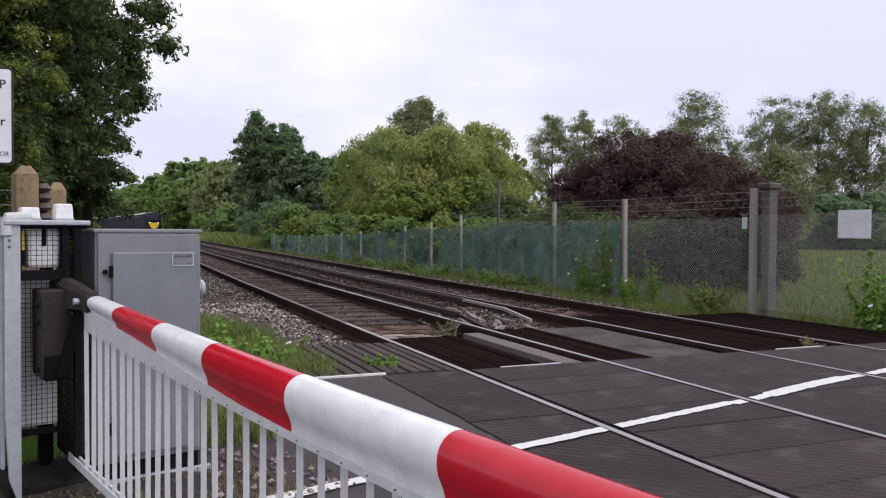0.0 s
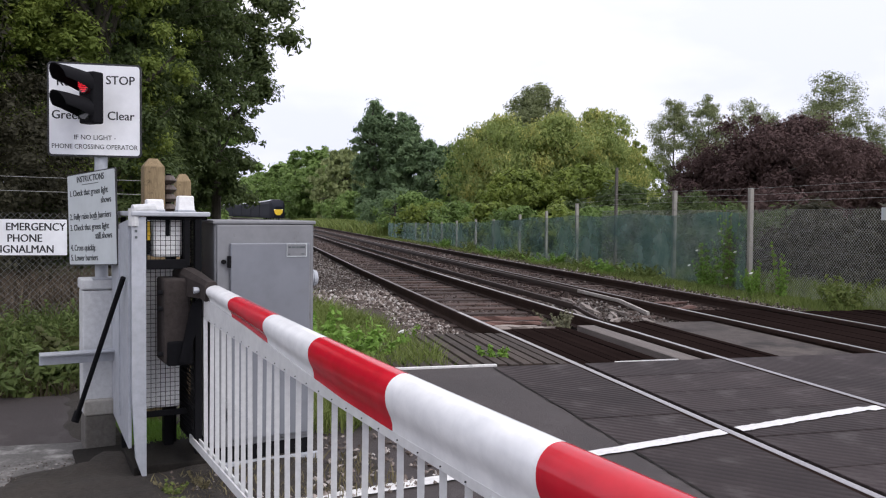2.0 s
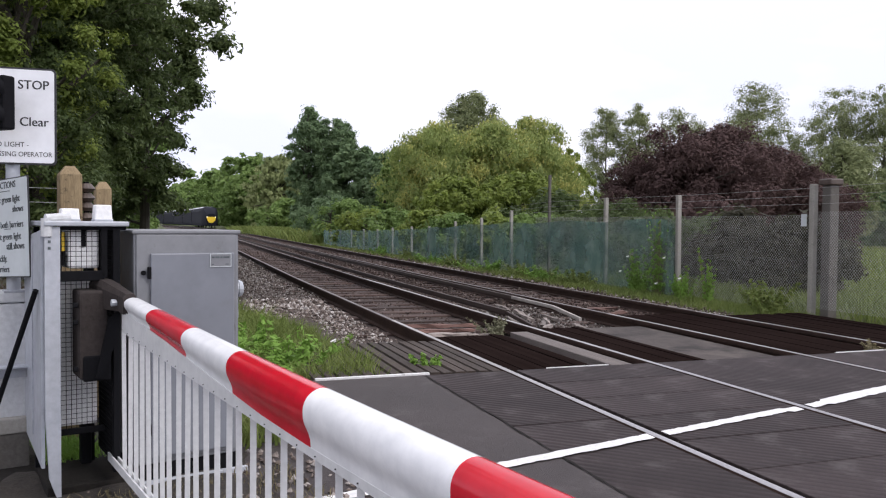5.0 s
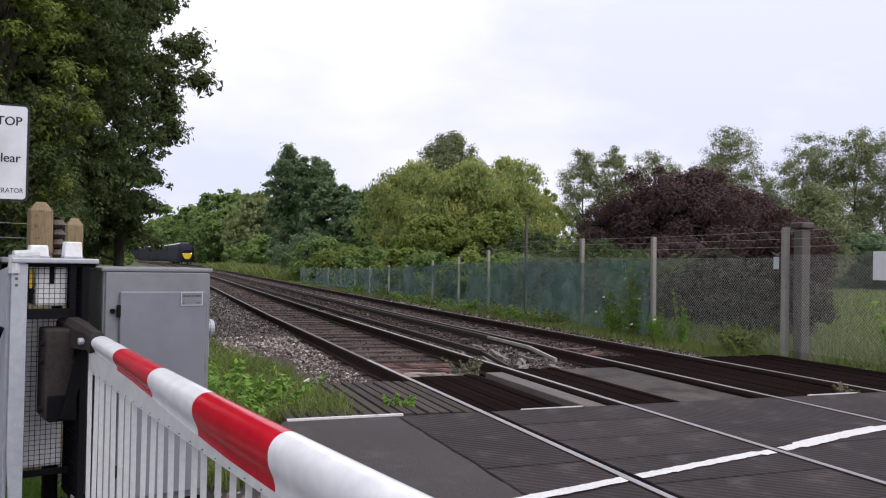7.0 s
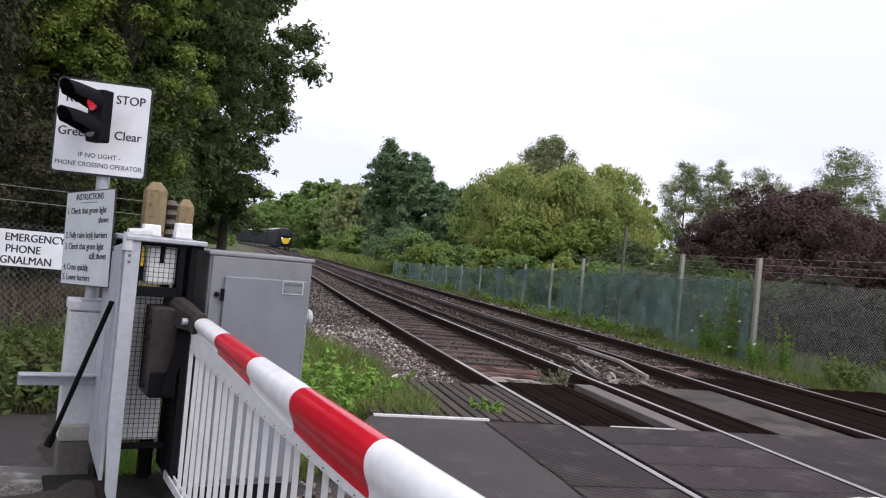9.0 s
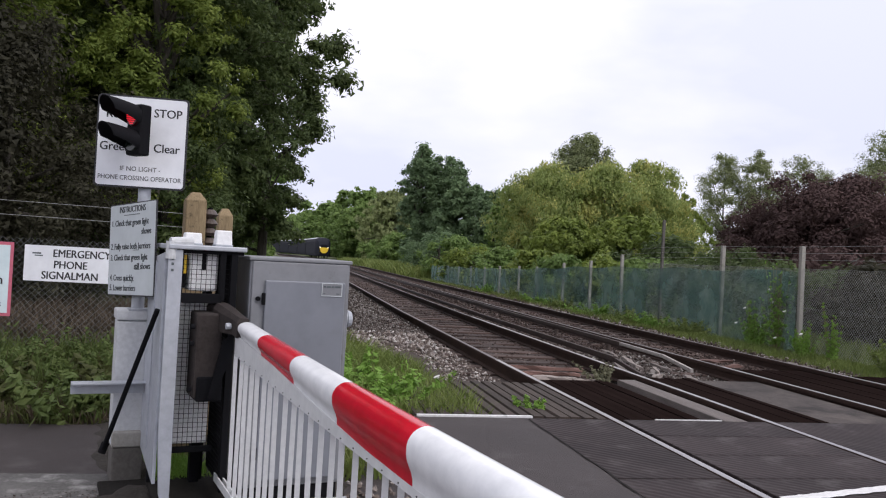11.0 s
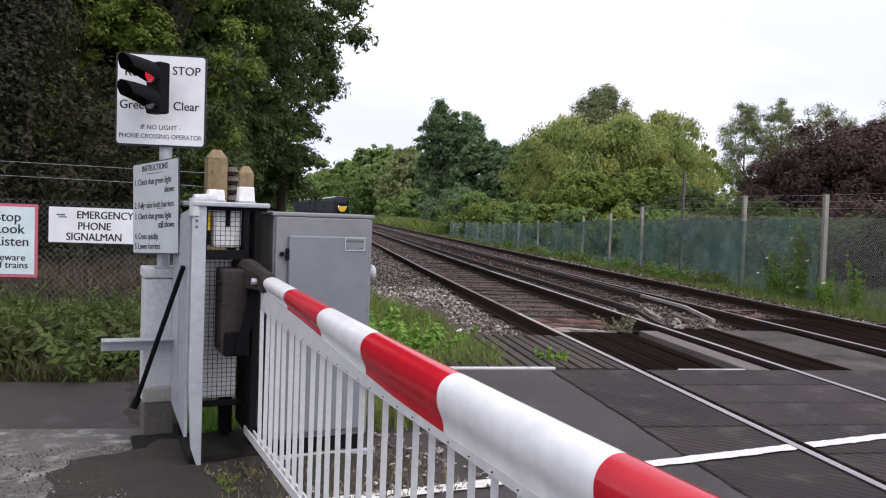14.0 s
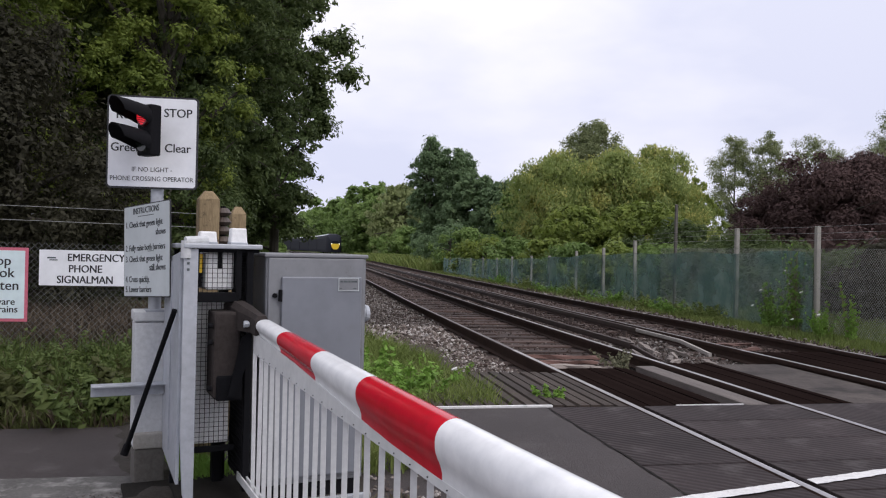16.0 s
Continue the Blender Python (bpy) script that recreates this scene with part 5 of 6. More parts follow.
tree(22, -8.0, 110.0, 11.0, 6.5, "leaf_green", 10000, 0.40, "green tree beside the far line", base=0.04, clumps=40)


def seen_from(px, depth, eye=(-2.9, -4.36), heading=20.38):
    """A place on the ground by its bearing across the view and its distance."""
    lat = (px - 784) / 1444 * depth
    s, c = math.sin(radians(heading)), math.cos(radians(heading))
    return eye[0] + s * depth + c * lat, eye[1] + c * depth - s * lat


FAR = (
    # bearing, distance, height, radius, leaves, count, leaf size, words, extras
    (250, 330, 9, 14, "leaf_green", 6000, 0.9, "distant low green wood", {}),
    (300, 340, 9, 16, "leaf_deep", 6000, 0.9, "distant low green wood", {}),
    (360, 320, 9, 16, "leaf_green", 6000, 0.9, "distant low green wood", {}),
    (430, 300, 9, 16, "leaf_deep", 6000, 0.9, "distant low green wood", {}),
    (500, 260, 9, 16, "leaf_green", 6000, 0.8, "distant low green wood", {}),
    (490, 120, 5, 6, "leaf_green", 8000, 0.40, "green thicket beside the line", {}),
    (300, 300, 15, 13, "leaf_green", 7000, 0.9, "distant green tree", {}),
    (345, 230, 14, 10, "leaf_green", 9000, 0.75, "distant round green tree", {}),
    (400, 185, 15.5, 10, "leaf_green", 11000, 0.6, "green tree beside the line", {}),
    (462, 170, 13.5, 7, "leaf_deep", 11000, 0.6, "deep green tree behind the willows", {}),
    (452, 140, 11.5, 5.6, "leaf_pale", 12000, 0.42, "pale grey-green willow", dict(droop=0.8)),
    (405, 150, 10, 6.0, "leaf_green", 10000, 0.45, "green bushy tree", {}),
    (508, 92, 13.0, 2.5, "leaf_deep", 19000, 0.20, "tall deep green tree", dict(base=0.06, crest=0.80, clump=0.34)),
    (556, 91, 11.8, 2.6, "leaf_deep", 19000, 0.20, "tall deep green tree", dict(base=0.06, crest=0.78, clump=0.34)),
    (590, 88, 8.9, 4.0, "leaf_deep", 18000, 0.30, "deep green tree", dict(base=0.06)),
    (640, 84, 7.9, 3.4, "leaf_deep", 13000, 0.27, "deep green bushy tree", dict(base=0.05)),
    (672, 76, 7.8, 2.6, "leaf_green", 10000, 0.24, "green bushy tree", dict(base=0.04)),
    (793, 86, 13.6, 4.4, "leaf_poplar", 36000, 0.17, "tall tree behind the willows", dict(base=0.1, fuzz=True, clump=0.22, crest=0.45)),
    (730, 68, 8.9, 3.9, "leaf_willow", 30000, 0.16, "yellow-green willow", dict(droop=1.2, base=0.05, fuzz=True, clump=0.24, ragged=0.55)),
    (830, 64, 8.6, 4.4, "leaf_willow", 36000, 0.16, "yellow-green willow", dict(droop=1.2, base=0.05, fuzz=True, clump=0.24, ragged=0.55)),
    (905, 68, 9.0, 3.6, "leaf_willow", 27000, 0.16, "yellow-green willow", dict(droop=1.2, base=0.05, fuzz=True, clump=0.24, ragged=0.55)),
    (955, 72, 7.4, 2.6, "leaf_lime", 11000, 0.22, "light green willow", dict(droop=1.0, base=0.05)),
    (770, 58, 4.6, 4.0, "leaf_lime", 16000, 0.18, "leafy green thicket", dict(base=0.02)),
    (880, 56, 4.8, 4.0, "leaf_lime", 16000, 0.18, "leafy green thicket", dict(base=0.02)),
    (1030, 105, 14.8, 3.5, "leaf_poplar", 29700, 0.108, "airy tall poplar", dict(base=0.08, trunk=0.012, clump=0.24, clumps=150, fuzz=True, crest=0.55, ragged=0.75)),
    (1088, 104, 15.2, 3.3, "leaf_poplar", 29700, 0.108, "airy tall poplar", dict(base=0.08, trunk=0.012, clump=0.24, clumps=150, fuzz=True, crest=0.55, ragged=0.75)),
    (1158, 106, 15.0, 3.6, "leaf_poplar", 29700, 0.108, "airy tall poplar", dict(base=0.08, trunk=0.012, clump=0.24, clumps=150, fuzz=True, crest=0.55, ragged=0.75)),
    (1292, 96, 16.2, 4.4, "leaf_poplar", 36450, 0.108, "airy tall poplar", dict(base=0.08, trunk=0.012, clump=0.24, clumps=150, fuzz=True, crest=0.55, ragged=0.75)),
    (1352, 100, 12.0, 2.2, "leaf_poplar", 10800, 0.108, "thin tall poplar", dict(base=0.08, trunk=0.012, clump=0.24, clumps=150, fuzz=True, crest=0.55, ragged=0.75)),
    (1436, 92, 15.2, 3.9, "leaf_poplar", 36450, 0.108, "airy tall poplar", dict(base=0.08, trunk=0.012, clump=0.24, clumps=150, fuzz=True, crest=0.55, ragged=0.75)),
    (1512, 90, 15.4, 3.9, "leaf_poplar", 36450, 0.108, "airy tall poplar", dict(base=0.08, trunk=0.012, clump=0.24, clumps=150, fuzz=True, crest=0.55, ragged=0.75)),
    (1600, 88, 14.2, 4.4, "leaf_poplar", 36450, 0.108, "airy tall poplar", dict(base=0.08, trunk=0.012, clump=0.24, clumps=150, fuzz=True, crest=0.55, ragged=0.75)),
    (1700, 88, 13.8, 4.4, "leaf_poplar", 18900, 0.108, "airy tall poplar", dict(base=0.08, trunk=0.012, clump=0.24, clumps=150, fuzz=True, crest=0.55, ragged=0.75)),
    (1440, 62, 7.4, 2.8, "leaf_poplar", 9000, 0.17, "yellowing green tree", dict(base=0.1, fuzz=True, clump=0.22)),
    (1205, 46, 6.4, 4.9, "leaf_purple", 66000, 0.11, "dark copper-leaved tree", dict(base=0.03, clumps=170, fuzz=True)),
    (1105, 47, 4.7, 3.0, "leaf_purple", 32000, 0.11, "dark copper-leaved tree", dict(base=0.03, fuzz=True)),
    (1300, 46, 5.4, 3.6, "leaf_purple", 36000, 0.11, "dark copper-leaved tree", dict(base=0.03, fuzz=True)),
    (1385, 52, 4.4, 3.2, "leaf_purple", 20000, 0.13, "dark copper-leaved tree", dict(base=0.03, fuzz=True)),
    (1450, 66, 4.4, 4.0, "leaf_deep", 9000, 0.24, "dark hedge across the field", dict(base=0.02)),
    (1540, 66, 4.4, 4.2, "leaf_deep", 9000, 0.24, "dark hedge across the field", dict(base=0.02)),
    (1640, 66, 4.4, 4.2, "leaf_deep", 9000, 0.24, "dark hedge across the field", dict(base=0.02)),
    (1740, 66, 4.4, 4.2, "leaf_deep", 9000, 0.24, "dark hedge across the field", dict(base=0.02)),
)
for i, (px, depth, top, radius, leaf, count, size, text, extra) in enumerate(FAR):
    x, y = seen_from(px, depth)
    low = "hedge" in text or "thicket" in text
    top, radius, count, size = top * (1.0 if low else 1.08), radius * 1.08, int(count * 1.35), size * 0.78
    if len(text.split()) < 5:
        text += " beyond the railway line"
    extra = dict(extra)
    extra["clumps"], extra["clump"] = int(extra.get("clumps", 170) * 1.9), extra.get("clump", 0.17) * 0.72
    tree(100 + i, x, y, top, radius, leaf, count, size, text, "hedge" if low else "tree", "hedge" if low else "tree", **extra)

# shrubs behind the line fence
SHRUBS = ((9.0, 8.8, 1.5, 1.25, "leaf_shaded"), (9.2, 10.6, 1.6, 1.4, "leaf_shaded"), (9.6, 12.5, 1.6, 1.5, "leaf_dark"), (10.0, 15.5, 1.7, 1.7, "leaf_dark"), (9.4, 18.6, 1.6, 1.5, "leaf_dark"), (9.5, 22.0, 1.7, 1.7, "leaf_green"), (9.4, 25.6, 1.6, 1.7, "leaf_lime"), (9.3, 29.5, 1.7, 1.8, "leaf_green"), (9.5, 33.6, 1.9, 1.9, "leaf_lime"), (9.0, 38.0, 2.0, 2.0, "leaf_green"), (8.6, 43.5, 2.0, 2.2, "leaf_lime"), (8.8, 50.0, 2.8, 2.6, "leaf_green"), (9.2, 58.0, 3.4, 3.0, "leaf_deep"), (13.0, 17.0, 2.2, 2.3, "leaf_purple"), (13.0, 22.0, 2.3, 2.4, "leaf_dark"), (13.4, 28.0, 2.6, 2.8, "leaf_dark"))
for i, (x, y, top, r, leaf) in enumerate(SHRUBS):
    tree(200 + i, x, y, top, r, leaf, 10000 if y < 35 else 6500, 0.07 if y < 25 else 0.11, "dense leafy shrub behind the line fence", "shrub", "shrub", base=0.02, clumps=70, clump=0.22)


def blades(seed, places, h, w, material, name, label, category, lean=0.35):
    """Upright tapering blades at given places, as one object."""
    r = np.random.default_rng(seed)
    p = np.array(places, float)
    n = len(p)
    ang = r.random(n) * 2 * math.pi
    d = np.stack([np.cos(ang), np.sin(ang), np.zeros(n)], 1)
    up = np.stack([lean * r.normal(size=n), lean * r.normal(size=n), np.ones(n)], 1)
    hh = (h * (0.45 + 0.8 * r.random(n)))[:, None]
    ww = (w * (0.6 + 0.8 * r.random(n)))[:, None]
    mid = p + up * hh * 0.55
    tip = p + up * hh + np.stack([up[:, 0], up[:, 1], -0.2 * np.ones(n)], 1) * hh * 0.35
    verts = np.concatenate([p - d * ww, p + d * ww, mid + d * ww * 0.8, mid - d * ww * 0.8, tip])
    i = np.arange(n)
    f4 = np.stack([i, i + n, i + 2 * n, i + 3 * n], 1).tolist()
    f3 = np.stack([i + 3 * n, i + 2 * n, i + 4 * n], 1).tolist()
    return tagged(raw(name, verts, f4 + f3, material), label, category, kind="stuff")


def scatter(seed, x0, x1, y0, y1, n, dz=0.0, keep=None, ground_z=None):
    r = np.random.default_rng(seed)
    out = []
    while len(out) < n:
        x, y = x0 + (x1 - x0) * r.random(), y0 + (y1 - y0) * r.random()
        if noise.noise(Vector((x * 1.1, y * 1.1, seed))) + r.random() * 0.8 < 0.15:
            continue
        if keep and not keep(x, y):
            continue
        out.append((x, y, (height(x, y) if ground_z is None else ground_z(x, y)) + dz))
    return out


def local_xy(u, v):
    p = LOCAL @ Vector((u, v, 0))
    return p.x, p.y


# earth round the cabinet, with grass and moss
def build_verge():
    us, vs = np.linspace(-0.85, 1.3, 46), np.linspace(-0.95, 2.6, 70)
    verts, faces = [], []
    for v in vs:
        for u in us:
            x, y = local_xy(u, v)
            side = (u + 0.80) / 0.35 if v < 0.3 else (u + 0.35) / 0.2
            fall = min(1, side, (1.3 - u) / 0.5, (v + 0.95) / 0.5) + 0.35 * noise.noise(Vector((x * 3.1, y * 3.1, 6)))
            verts.append((x, y, -0.03 + 0.045 * max(0, fall) + 0.018 * noise.noise(Vector((x * 5, y * 5, 0)))))
    nx = len(us)
    faces = [(j * nx + i, j * nx + i + 1, (j + 1) * nx + i + 1, (j + 1) * nx + i) for j in range(len(vs) - 1) for i in range(nx - 1)]
    return tagged(raw("verge", verts, faces, M["dirt"], smooth=True), "bare earth verge strewn with stones and leaf litter", "ground", kind="structure")


build_verge()


def on_local(seed, u0, u1, v0, v1, n, z=0.0):
    r = np.random.default_rng(seed)
    return [(*local_xy(u0 + (u1 - u0) * r.random(), v0 + (v1 - v0) * r.random()), z) for _ in range(n)]


blades(1, on_local(1, 0.0, 0.28, 0.42, 1.5, 2600, 0.01), 0.10, 0.004, M["weed"], "grass", "short bright grass in the barrier cage", "grass")
blades(2, on_local(2, 0.0, 1.1, -0.75, -0.1, 700, 0.0), 0.05, 0.003, M["dry_weed"], "grass", "thin dry grass at the barrier foot", "grass")
blades(3, on_local(3, 0.9, 1.5, 0.3, 2.4, 2600, 0.0), 0.16, 0.005, M["grass"], "grass", "grass behind the cabinet", "grass")
verge_keep = lambda x, y: x < -1.1 - 0.12 * (y - 4) * (y > 4) + 0.25 * noise.noise(Vector((x * 2, y * 0.8, 4)))
flat = lambda x, y: -0.12 if y > 2.4 else -0.02
blades(4, scatter(4, -2.7, -0.85, 2.5, 7.0, 14000, keep=verge_keep, ground_z=lambda x, y: -0.16), 0.26, 0.006, M["grass"], "grass", "rough grass on the verge beside the ballast", "grass")
blades(5, scatter(5, -4.5, -1.4, 7.0, 24.0, 14000, keep=verge_keep, ground_z=lambda x, y: -0.26), 0.34, 0.010, M["grass"], "grass", "rough grass beside the line", "grass")
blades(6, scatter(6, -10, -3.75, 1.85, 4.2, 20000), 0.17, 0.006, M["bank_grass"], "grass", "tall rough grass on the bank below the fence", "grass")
blades(16, scatter(16, -10, -3.7, 1.85, 3.2, 9000), 0.17, 0.007, M["dead_stalk"], "grass", "brown dead stems at the foot of the bank", "grass")
blades(17, scatter(17, -10, -3.7, 2.7, 3.95, 9000), 0.30, 0.006, M["bank_tall"], "grass", "long green grass along the fence on the bank", "grass", 0.22)
blades(7, scatter(7, -11, -3.6, 4.0, 9.0, 14000), 0.34, 0.010, M["dead_stalk"], "undergrowth", "brown dead undergrowth behind the fence", "grass")
blades(8, scatter(8, 5.9, 8.4, 6.0, 20.0, 18000, ground_z=lambda x, y: -0.18), 0.15, 0.006, M["grass"], "grass", "grass along the foot of the line fence", "grass")
blades(9, scatter(9, 5.9, 8.2, 20.0, 60.0, 14000, ground_z=lambda x, y: -0.25), 0.20, 0.012, M["grass"], "grass", "grass along the far line fence", "grass")
blades(10, scatter(10, 7.1, 16.0, 2.8, 14.0, 20000), 0.26, 0.011, M["grass"], "grass", "green meadow grass beyond the fence", "grass")
blades(11, scatter(11, 5.6, 12.0, 50.0, 120.0, 9000, ground_z=lambda x, y: -0.2), 0.9, 0.05, M["grass"], "grass", "long pale grass beside the far line", "grass")
blades(12, scatter(12, 12.0, 40.0, 8.0, 40.0, 12000), 0.35, 0.03, M["grass"], "grass", "meadow grass in the field", "grass")


def weed_patch(seed, x, y, z, spread, tall, n, leaf, label, size=0.03, flowers=0):
    """A leafy weed: stems and many small leaves."""
    r = np.random.default_rng(seed)
    ob = thing("weed", pose(x, y, z), label, "weed", "weeds")
    stems, cs, rs = [], [], []
    for _ in range(max(4, n // 120)):
        dx, dy = r.normal(size=2) * spread * 0.45
        h = tall * (0.5 + 0.6 * r.random())
        tip = (dx * 1.5, dy * 1.5, h)
        stems.append(((dx * 0.4, dy * 0.4, -0.05), tip))
        for f in np.linspace(0.15, 1.0, 6):
            cs.append((dx * 0.4 + (tip[0] - dx * 0.4) * f, dy * 0.4 + (tip[1] - dy * 0.4) * f, h * f))
            k = spread * 0.24 * (1.15 - 0.7 * f)
            rs.append((k, k, k * 1.2))
    strands(stems, 0.006, M["dry_weed"], "stem", ob)["kind"] = "stuff"
    v, f = leaf_cloud(r, cs, rs, n, size, shell=0.2)
    raw("leaves", v, f, M[leaf], ob, "green leaves")
    for _ in range(flowers):
        c = cs[r.integers(len(cs))]
        part("flower", bm_tube((c[0] - 0.12, c[1], c[2]), (c[0] - 0.13, c[1], c[2] + 0.02), 0.02, 0.035, 8), M["flower"], ob, "white bindweed flower")
    return ob


weed_patch(1, -0.56, 2.80, -0.10, 0.20, 0.22, 900, "weed", "bright green weed at the crossing edge", 0.028)
weed_patch(2, 1.14, 5.28, -0.14, 0.20, 0.25, 1500, "pale_weed", "pale dry weed against the rail", 0.02)
weed_patch(3, 6.83, 10.26, -0.15, 0.17, 1.62, 3400, "weed", "tall bindweed climbing beside the fence post", 0.028, 5)
weed_patch(4, 6.78, 11.0, -0.15, 0.34, 0.85, 2600, "weed", "leafy weeds at the fence foot", 0.028, 2)
weed_patch(5, 6.78, 8.5, -0.15, 0.17, 1.0, 1900, "weed", "tall narrow green weed at the fence foot", 0.028, 0)
weed_patch(6, 6.8, 9.35, -0.15, 0.30, 0.6, 2000, "weed", "leafy weeds at the fence foot", 0.028, 1)
weed_patch(7, 6.75, 6.9, -0.12, 0.5, 0.5, 1600, "grass", "low weeds beside the fence post", 0.04, 0)
weed_patch(8, 6.9, 3.7, -0.10, 0.42, 1.05, 2600, "weed", "tall weeds below the white notice", 0.045, 3)
weed_patch(13, -3.27, -0.53, 0.0, 0.08, 0.06, 170, "grass", "small green weed tuft at the barrier foot", 0.013)
weed_patch(14, -3.12, -0.42, 0.0, 0.10, 0.06, 200, "dry_weed", "small dry weed tuft at the barrier foot", 0.012)
weed_patch(9, 4.55, 2.62, -0.04, 0.22, 0.08, 260, "dry_weed", "small yellowing weed on the crossing edge", 0.02)
weed_patch(10, -1.9, 3.0, -0.12, 0.5, 0.34, 2200, "weed", "low bright green weeds on the verge", 0.035, 0)
weed_patch(11, -2.15, 3.9, -0.12, 0.6, 0.40, 2200, "weed", "low bright green weeds on the verge", 0.035, 0)
weed_patch(12, -1.6, 3.5, -0.12, 0.4, 0.26, 1500, "weed", "low bright green weeds on the verge", 0.03, 2)
for i, (x, y) in enumerate(((-4.3, 2.1), (-5.0, 2.2), (-5.7, 2.1), (-6.5, 2.2), (-4.1, 2.6), (-7.2, 2.2), (-4.7, 2.9), (-5.4, 3.0), (-6.1, 2.8))):
    weed_patch(30 + i, x, y, 0.0, 0.55, 0.32, 1300, "bank_grass" if i % 3 else "bank_tall", "broad-leaved dock on the grassy bank", 0.045)
for i in range(11):
    weed_patch(70 + i, -4.1 - 0.52 * i, 3.25 + 0.22 * math.sin(2.3 * i), 0.12, 0.5, 0.36, 1700, "bank_tall", "low leafy plants along the fence on the bank", 0.024)
for i, y in enumerate((13.4, 15.0, 16.8, 19.0, 22.0, 25.0, 28.5, 33.0)):
    weed_patch(50 + i, 6.65, y, -0.2, 0.6, 0.42, 1500, "weed" if i % 2 else "grass", "weeds along the line fence", 0.04)


def stone_field(seed, places, size, name, label, material="stone"):
    """Angular ballast stones, each a crooked eight-sided lump, as one object."""
    r = np.random.default_rng(seed)
    p = np.array(places, float)
    n = len(p)
    base = np.array([(1, 0, 0), (-1, 0, 0), (0, 1, 0), (0, -1, 0), (0, 0, 0.8), (0, 0, -0.8)], float)
    s = size * (0.5 + r.random((n, 1, 1)))
    v = base[None] * s * (0.65 + 0.7 * r.random((n, 6, 1))) + 0.25 * s * r.normal(size=(n, 6, 3))
    verts = (v + p[:, None]).reshape(-1, 3)
    tri = np.array([(0, 2, 4), (2, 1, 4), (1, 3, 4), (3, 0, 4), (2, 0, 5), (1, 2, 5), (3, 1, 5), (0, 3, 5)])
    faces = (tri[None] + 6 * np.arange(n)[:, None, None]).reshape(-1, 3)
    return tagged(raw(name, verts, faces, M[material]), label, "ballast", kind="stuff")


def strip(seed, x0, x1, y0, y1, n, z, power=1.0):
    r = np.random.default_rng(seed)
    y = y0 + (y1 - y0) * r.random(n) ** power
    return np.stack([x0 + (x1 - x0) * r.random(n) + np.array([drift(k) for k in y]), y, z + 0.02 * r.normal(size=n)], 1)


stone_field(1, strip(1, -1.80, -0.20, 4.4, 11.0, 4000, -0.165), 0.027, "ballast_stones", "pale grey ballast shoulder beside the near rail")
stone_field(2, strip(2, -1.75, -0.09, 10.5, 48, 9500, -0.155, 1.5), 0.034, "ballast_stones", "grey ballast along the near rail", "stone_mid")
stone_field(3, strip(3, 1.95, 3.2, 5.2, 9.0, 2200, -0.185), 0.022, "ballast_stones", "pale dusty ballast between the two tracks", "stone_mid")
stone_field(4, strip(4, 1.62, 3.2, 8.5, 45, 7500, -0.172, 1.6), 0.034, "ballast_stones", "brown ballast between the two tracks", "stone_dark")
stone_field(5, strip(5, 3.4, 4.7, 6.4, 40, 6000, -0.188, 1.6), 0.032, "ballast_stones", "brown ballast in the far track", "stone_dark")
stone_field(6, strip(6, 0.1, 1.4, 5.0, 40, 6000, -0.196, 1.7), 0.026, "ballast_stones", "brown ballast in the near track", "stone_dark")
stone_field(7, strip(7, 4.9, 6.2, 5.8, 40, 6000, -0.172, 1.6), 0.032, "ballast_stones", "ballast shoulder beside the far rail", "stone_dark")
stone_field(10, strip(10, 0.12, 1.3, 4.95, 5.7, 260, -0.18), 0.020, "ballast_stones", "pale broken stones at the end of the guard")
stone_field(11, strip(11, 3.4, 4.7, 6.3, 9.5, 1500, -0.17), 0.024, "ballast_stones", "rusty broken stones in the far track", "stone_dark")
stone_field(12, strip(12, 4.9, 6.3, 6.0, 24, 2600, -0.17, 1.5), 0.028, "ballast_stones", "pale stones beside the far rail")
stone_field(8, [(x, y, 0.005) for x, y, _ in on_local(8, 0.1, 1.4, -0.8, 0.3, 420)], 0.013, "gravel", "loose stones round the cabinet foot")
stone_field(9, [(x, y, 0.0) for x, y, _ in on_local(9, -2.2, 0.0, -1.2, 0.5, 5000)], 0.0042, "gravel", "loose grit on the footpath", "stone_mid")


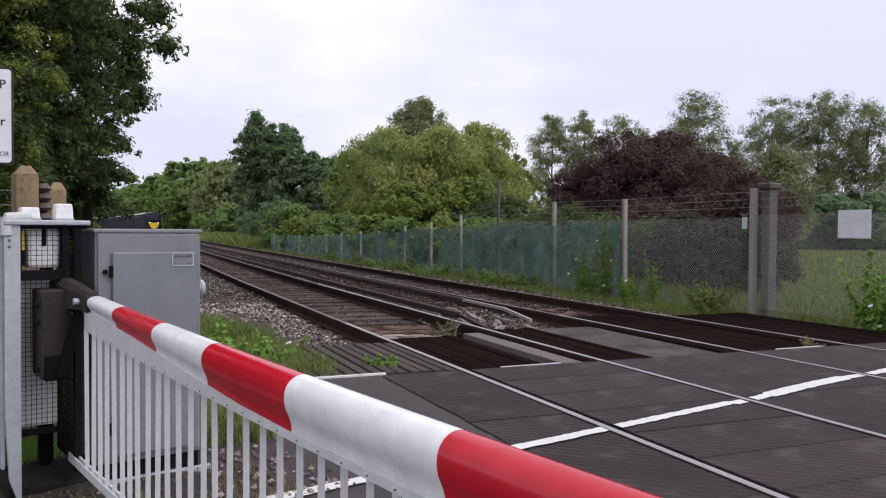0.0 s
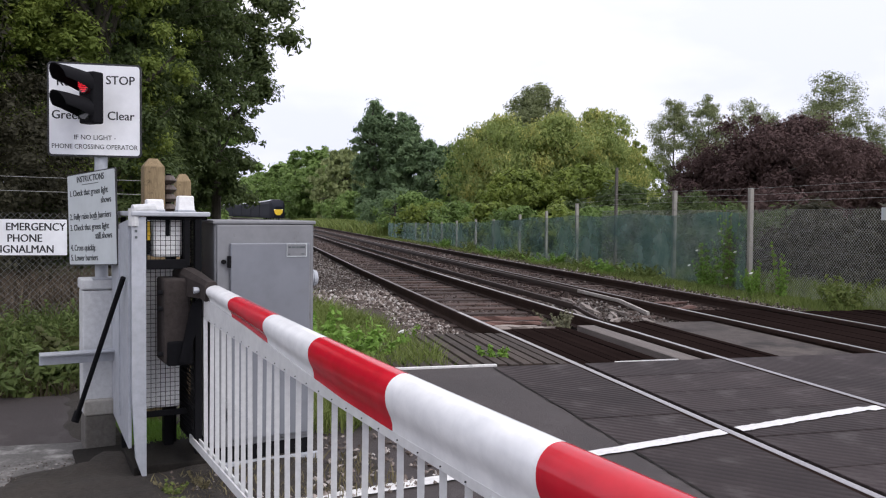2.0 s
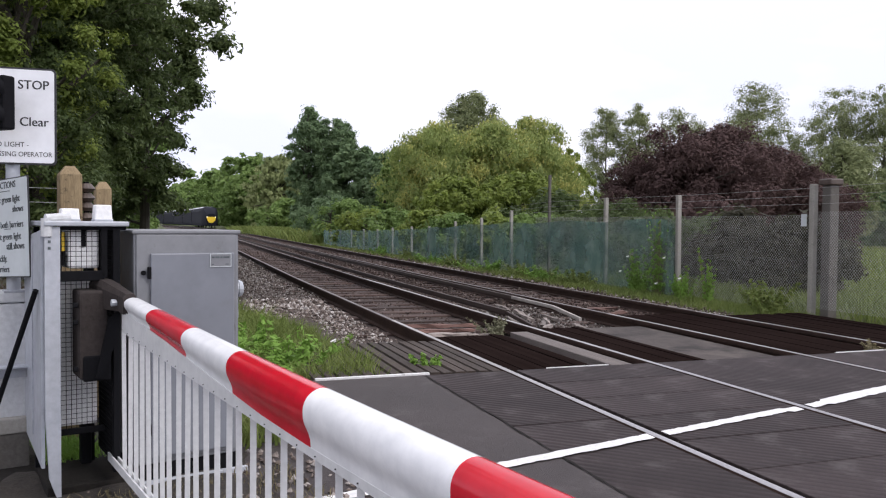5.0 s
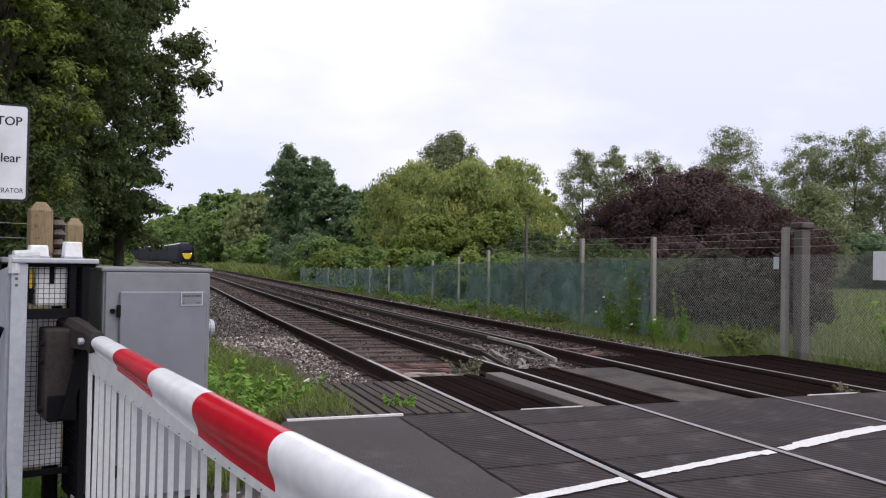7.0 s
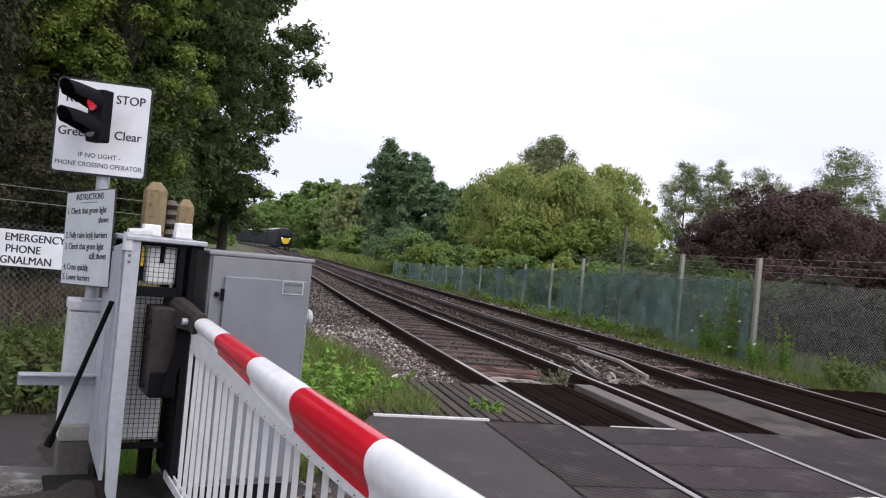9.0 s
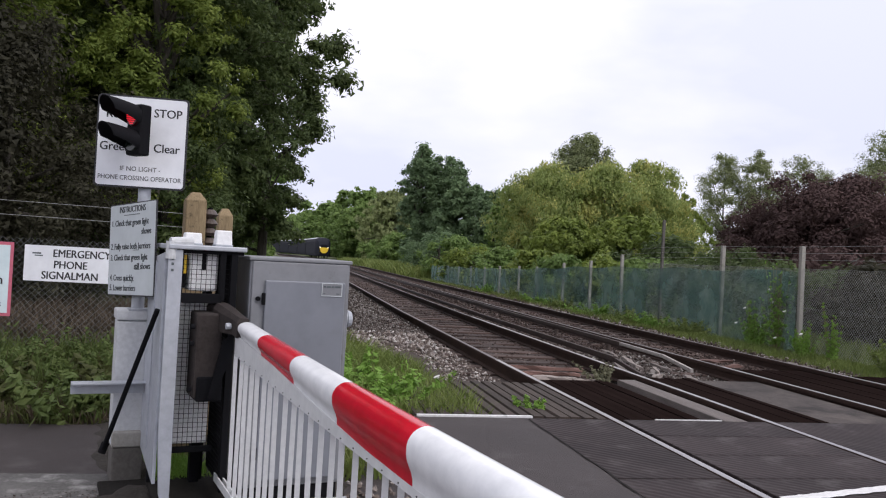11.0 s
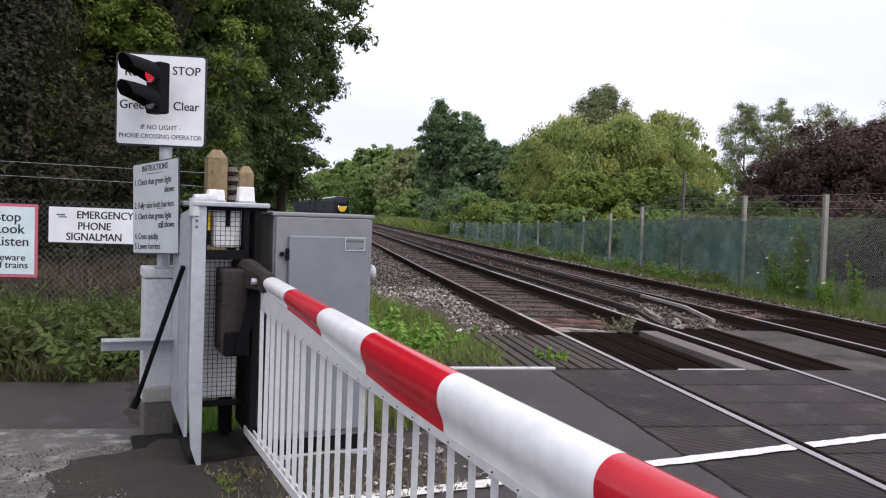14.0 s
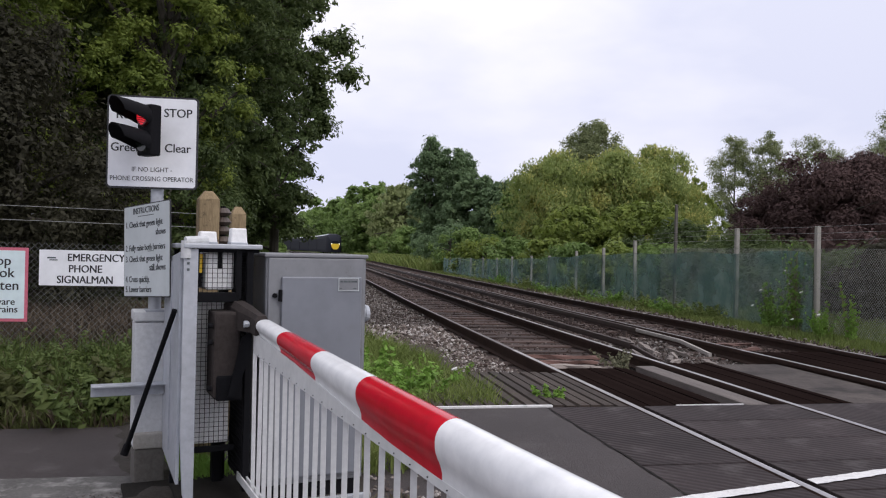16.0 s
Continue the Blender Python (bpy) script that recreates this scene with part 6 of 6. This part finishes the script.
# ---- train ----
def build_train(y_front):
    """A dark express train that stands far down the line."""
    ob = thing("train", pose(0, 0, 0), "dark blue electric train with a yellow nose on the far track", "train")
    xc = 4.05

    def hull(y):
        k = max(0.0, 1 - (y - y_front) / 4.5)
        w = 1.40 * (1 - 0.42 * k ** 2)
        top = 3.80 - 1.25 * k ** 1.6
        low = 0.45 + 0.1 * k
        c = xc + drift(y)
        return [(c - w * 0.93, low), (c - w, low + 0.5), (c - w, top - 0.75), (c - w * 0.82, top - 0.2), (c - w * 0.45, top), (c + w * 0.45, top), (c + w * 0.82, top - 0.2), (c + w, top - 0.75), (c + w, low + 0.5), (c + w * 0.93, low)]

    def shell(y0, y1, step):
        b = bmesh.new()
        rings = [[b.verts.new((x, y, z)) for x, z in hull(y)] for y in np.arange(y0, y1 + 0.01, step)]
        for r, s in zip(rings, rings[1:]):
            for i in range(10):
                b.faces.new((r[i], r[(i + 1) % 10], s[(i + 1) % 10], s[i]))
        b.faces.new(rings[0])
        b.faces.new(rings[-1])
        bmesh.ops.recalc_face_normals(b, faces=b.faces[:])
        return b

    part("cab", shell(y_front, y_front + 6, 0.5), M["train_body"], ob, "dark streamlined driving cab", True)
    y = y_front + 6
    for _ in range(6):
        part("coach", shell(y, y + 19.4, 4.85), M["train_body"], ob, "dark blue coach")
        part("roof", bm_profile([(-1.12, -0.16), (1.12, -0.16), (0.7, 0.10), (-0.7, 0.10)], [(k, xc + drift(k), 3.76) for k in np.arange(y, y + 19.5, 4.85)]), M["train_roof"], ob, "grey coach roof")
        y += 20.0
    c = xc + drift(y_front)
    part("nose", bm_transform(bm_plate([(-0.80, 1.95), (-0.62, 1.35), (-0.3, 1.02), (0.3, 1.02), (0.62, 1.35), (0.80, 1.95), (0.4, 2.02), (-0.4, 2.02)], -0.12, 0.5), pose(c, y_front, 0)), M["train_yellow"], ob, "yellow warning panel")
    part("windscreen", bm_transform(bm_plate([(-0.70, -0.36), (0.70, -0.36), (0.55, 0.36), (-0.55, 0.36)], -0.03, 0.03), pose(c, y_front + 0.42, 2.42, -38)), M["train_glass"], ob, "sloping dark windscreen")
    part("brow", bm_transform(bm_plate([(-0.62, 0.0), (0.62, 0.0), (0.5, 0.16), (-0.5, 0.16)], -0.03, 0.03), pose(c, y_front + 0.85, 2.78, -60)), M["train_roof"], ob, "pale brow above the windscreen")
    for s in (-1, 1):
        part("headlight", bm_tube((c + s * 0.68, y_front - 0.06, 1.95), (c + s * 0.68, y_front + 0.2, 1.95), 0.10, n=12), M["head_lamp"], ob, "lit headlamp")
        for wy in (3.0, 12.0, 15.0, 22.0, 34.0, 37.0):
            part("wheel", bm_tube((c + s * 0.70, y_front + wy, 0.42), (c + s * 0.82, y_front + wy, 0.42), 0.42, n=20), M["black"], ob)
    return ob


build_train(142.0)
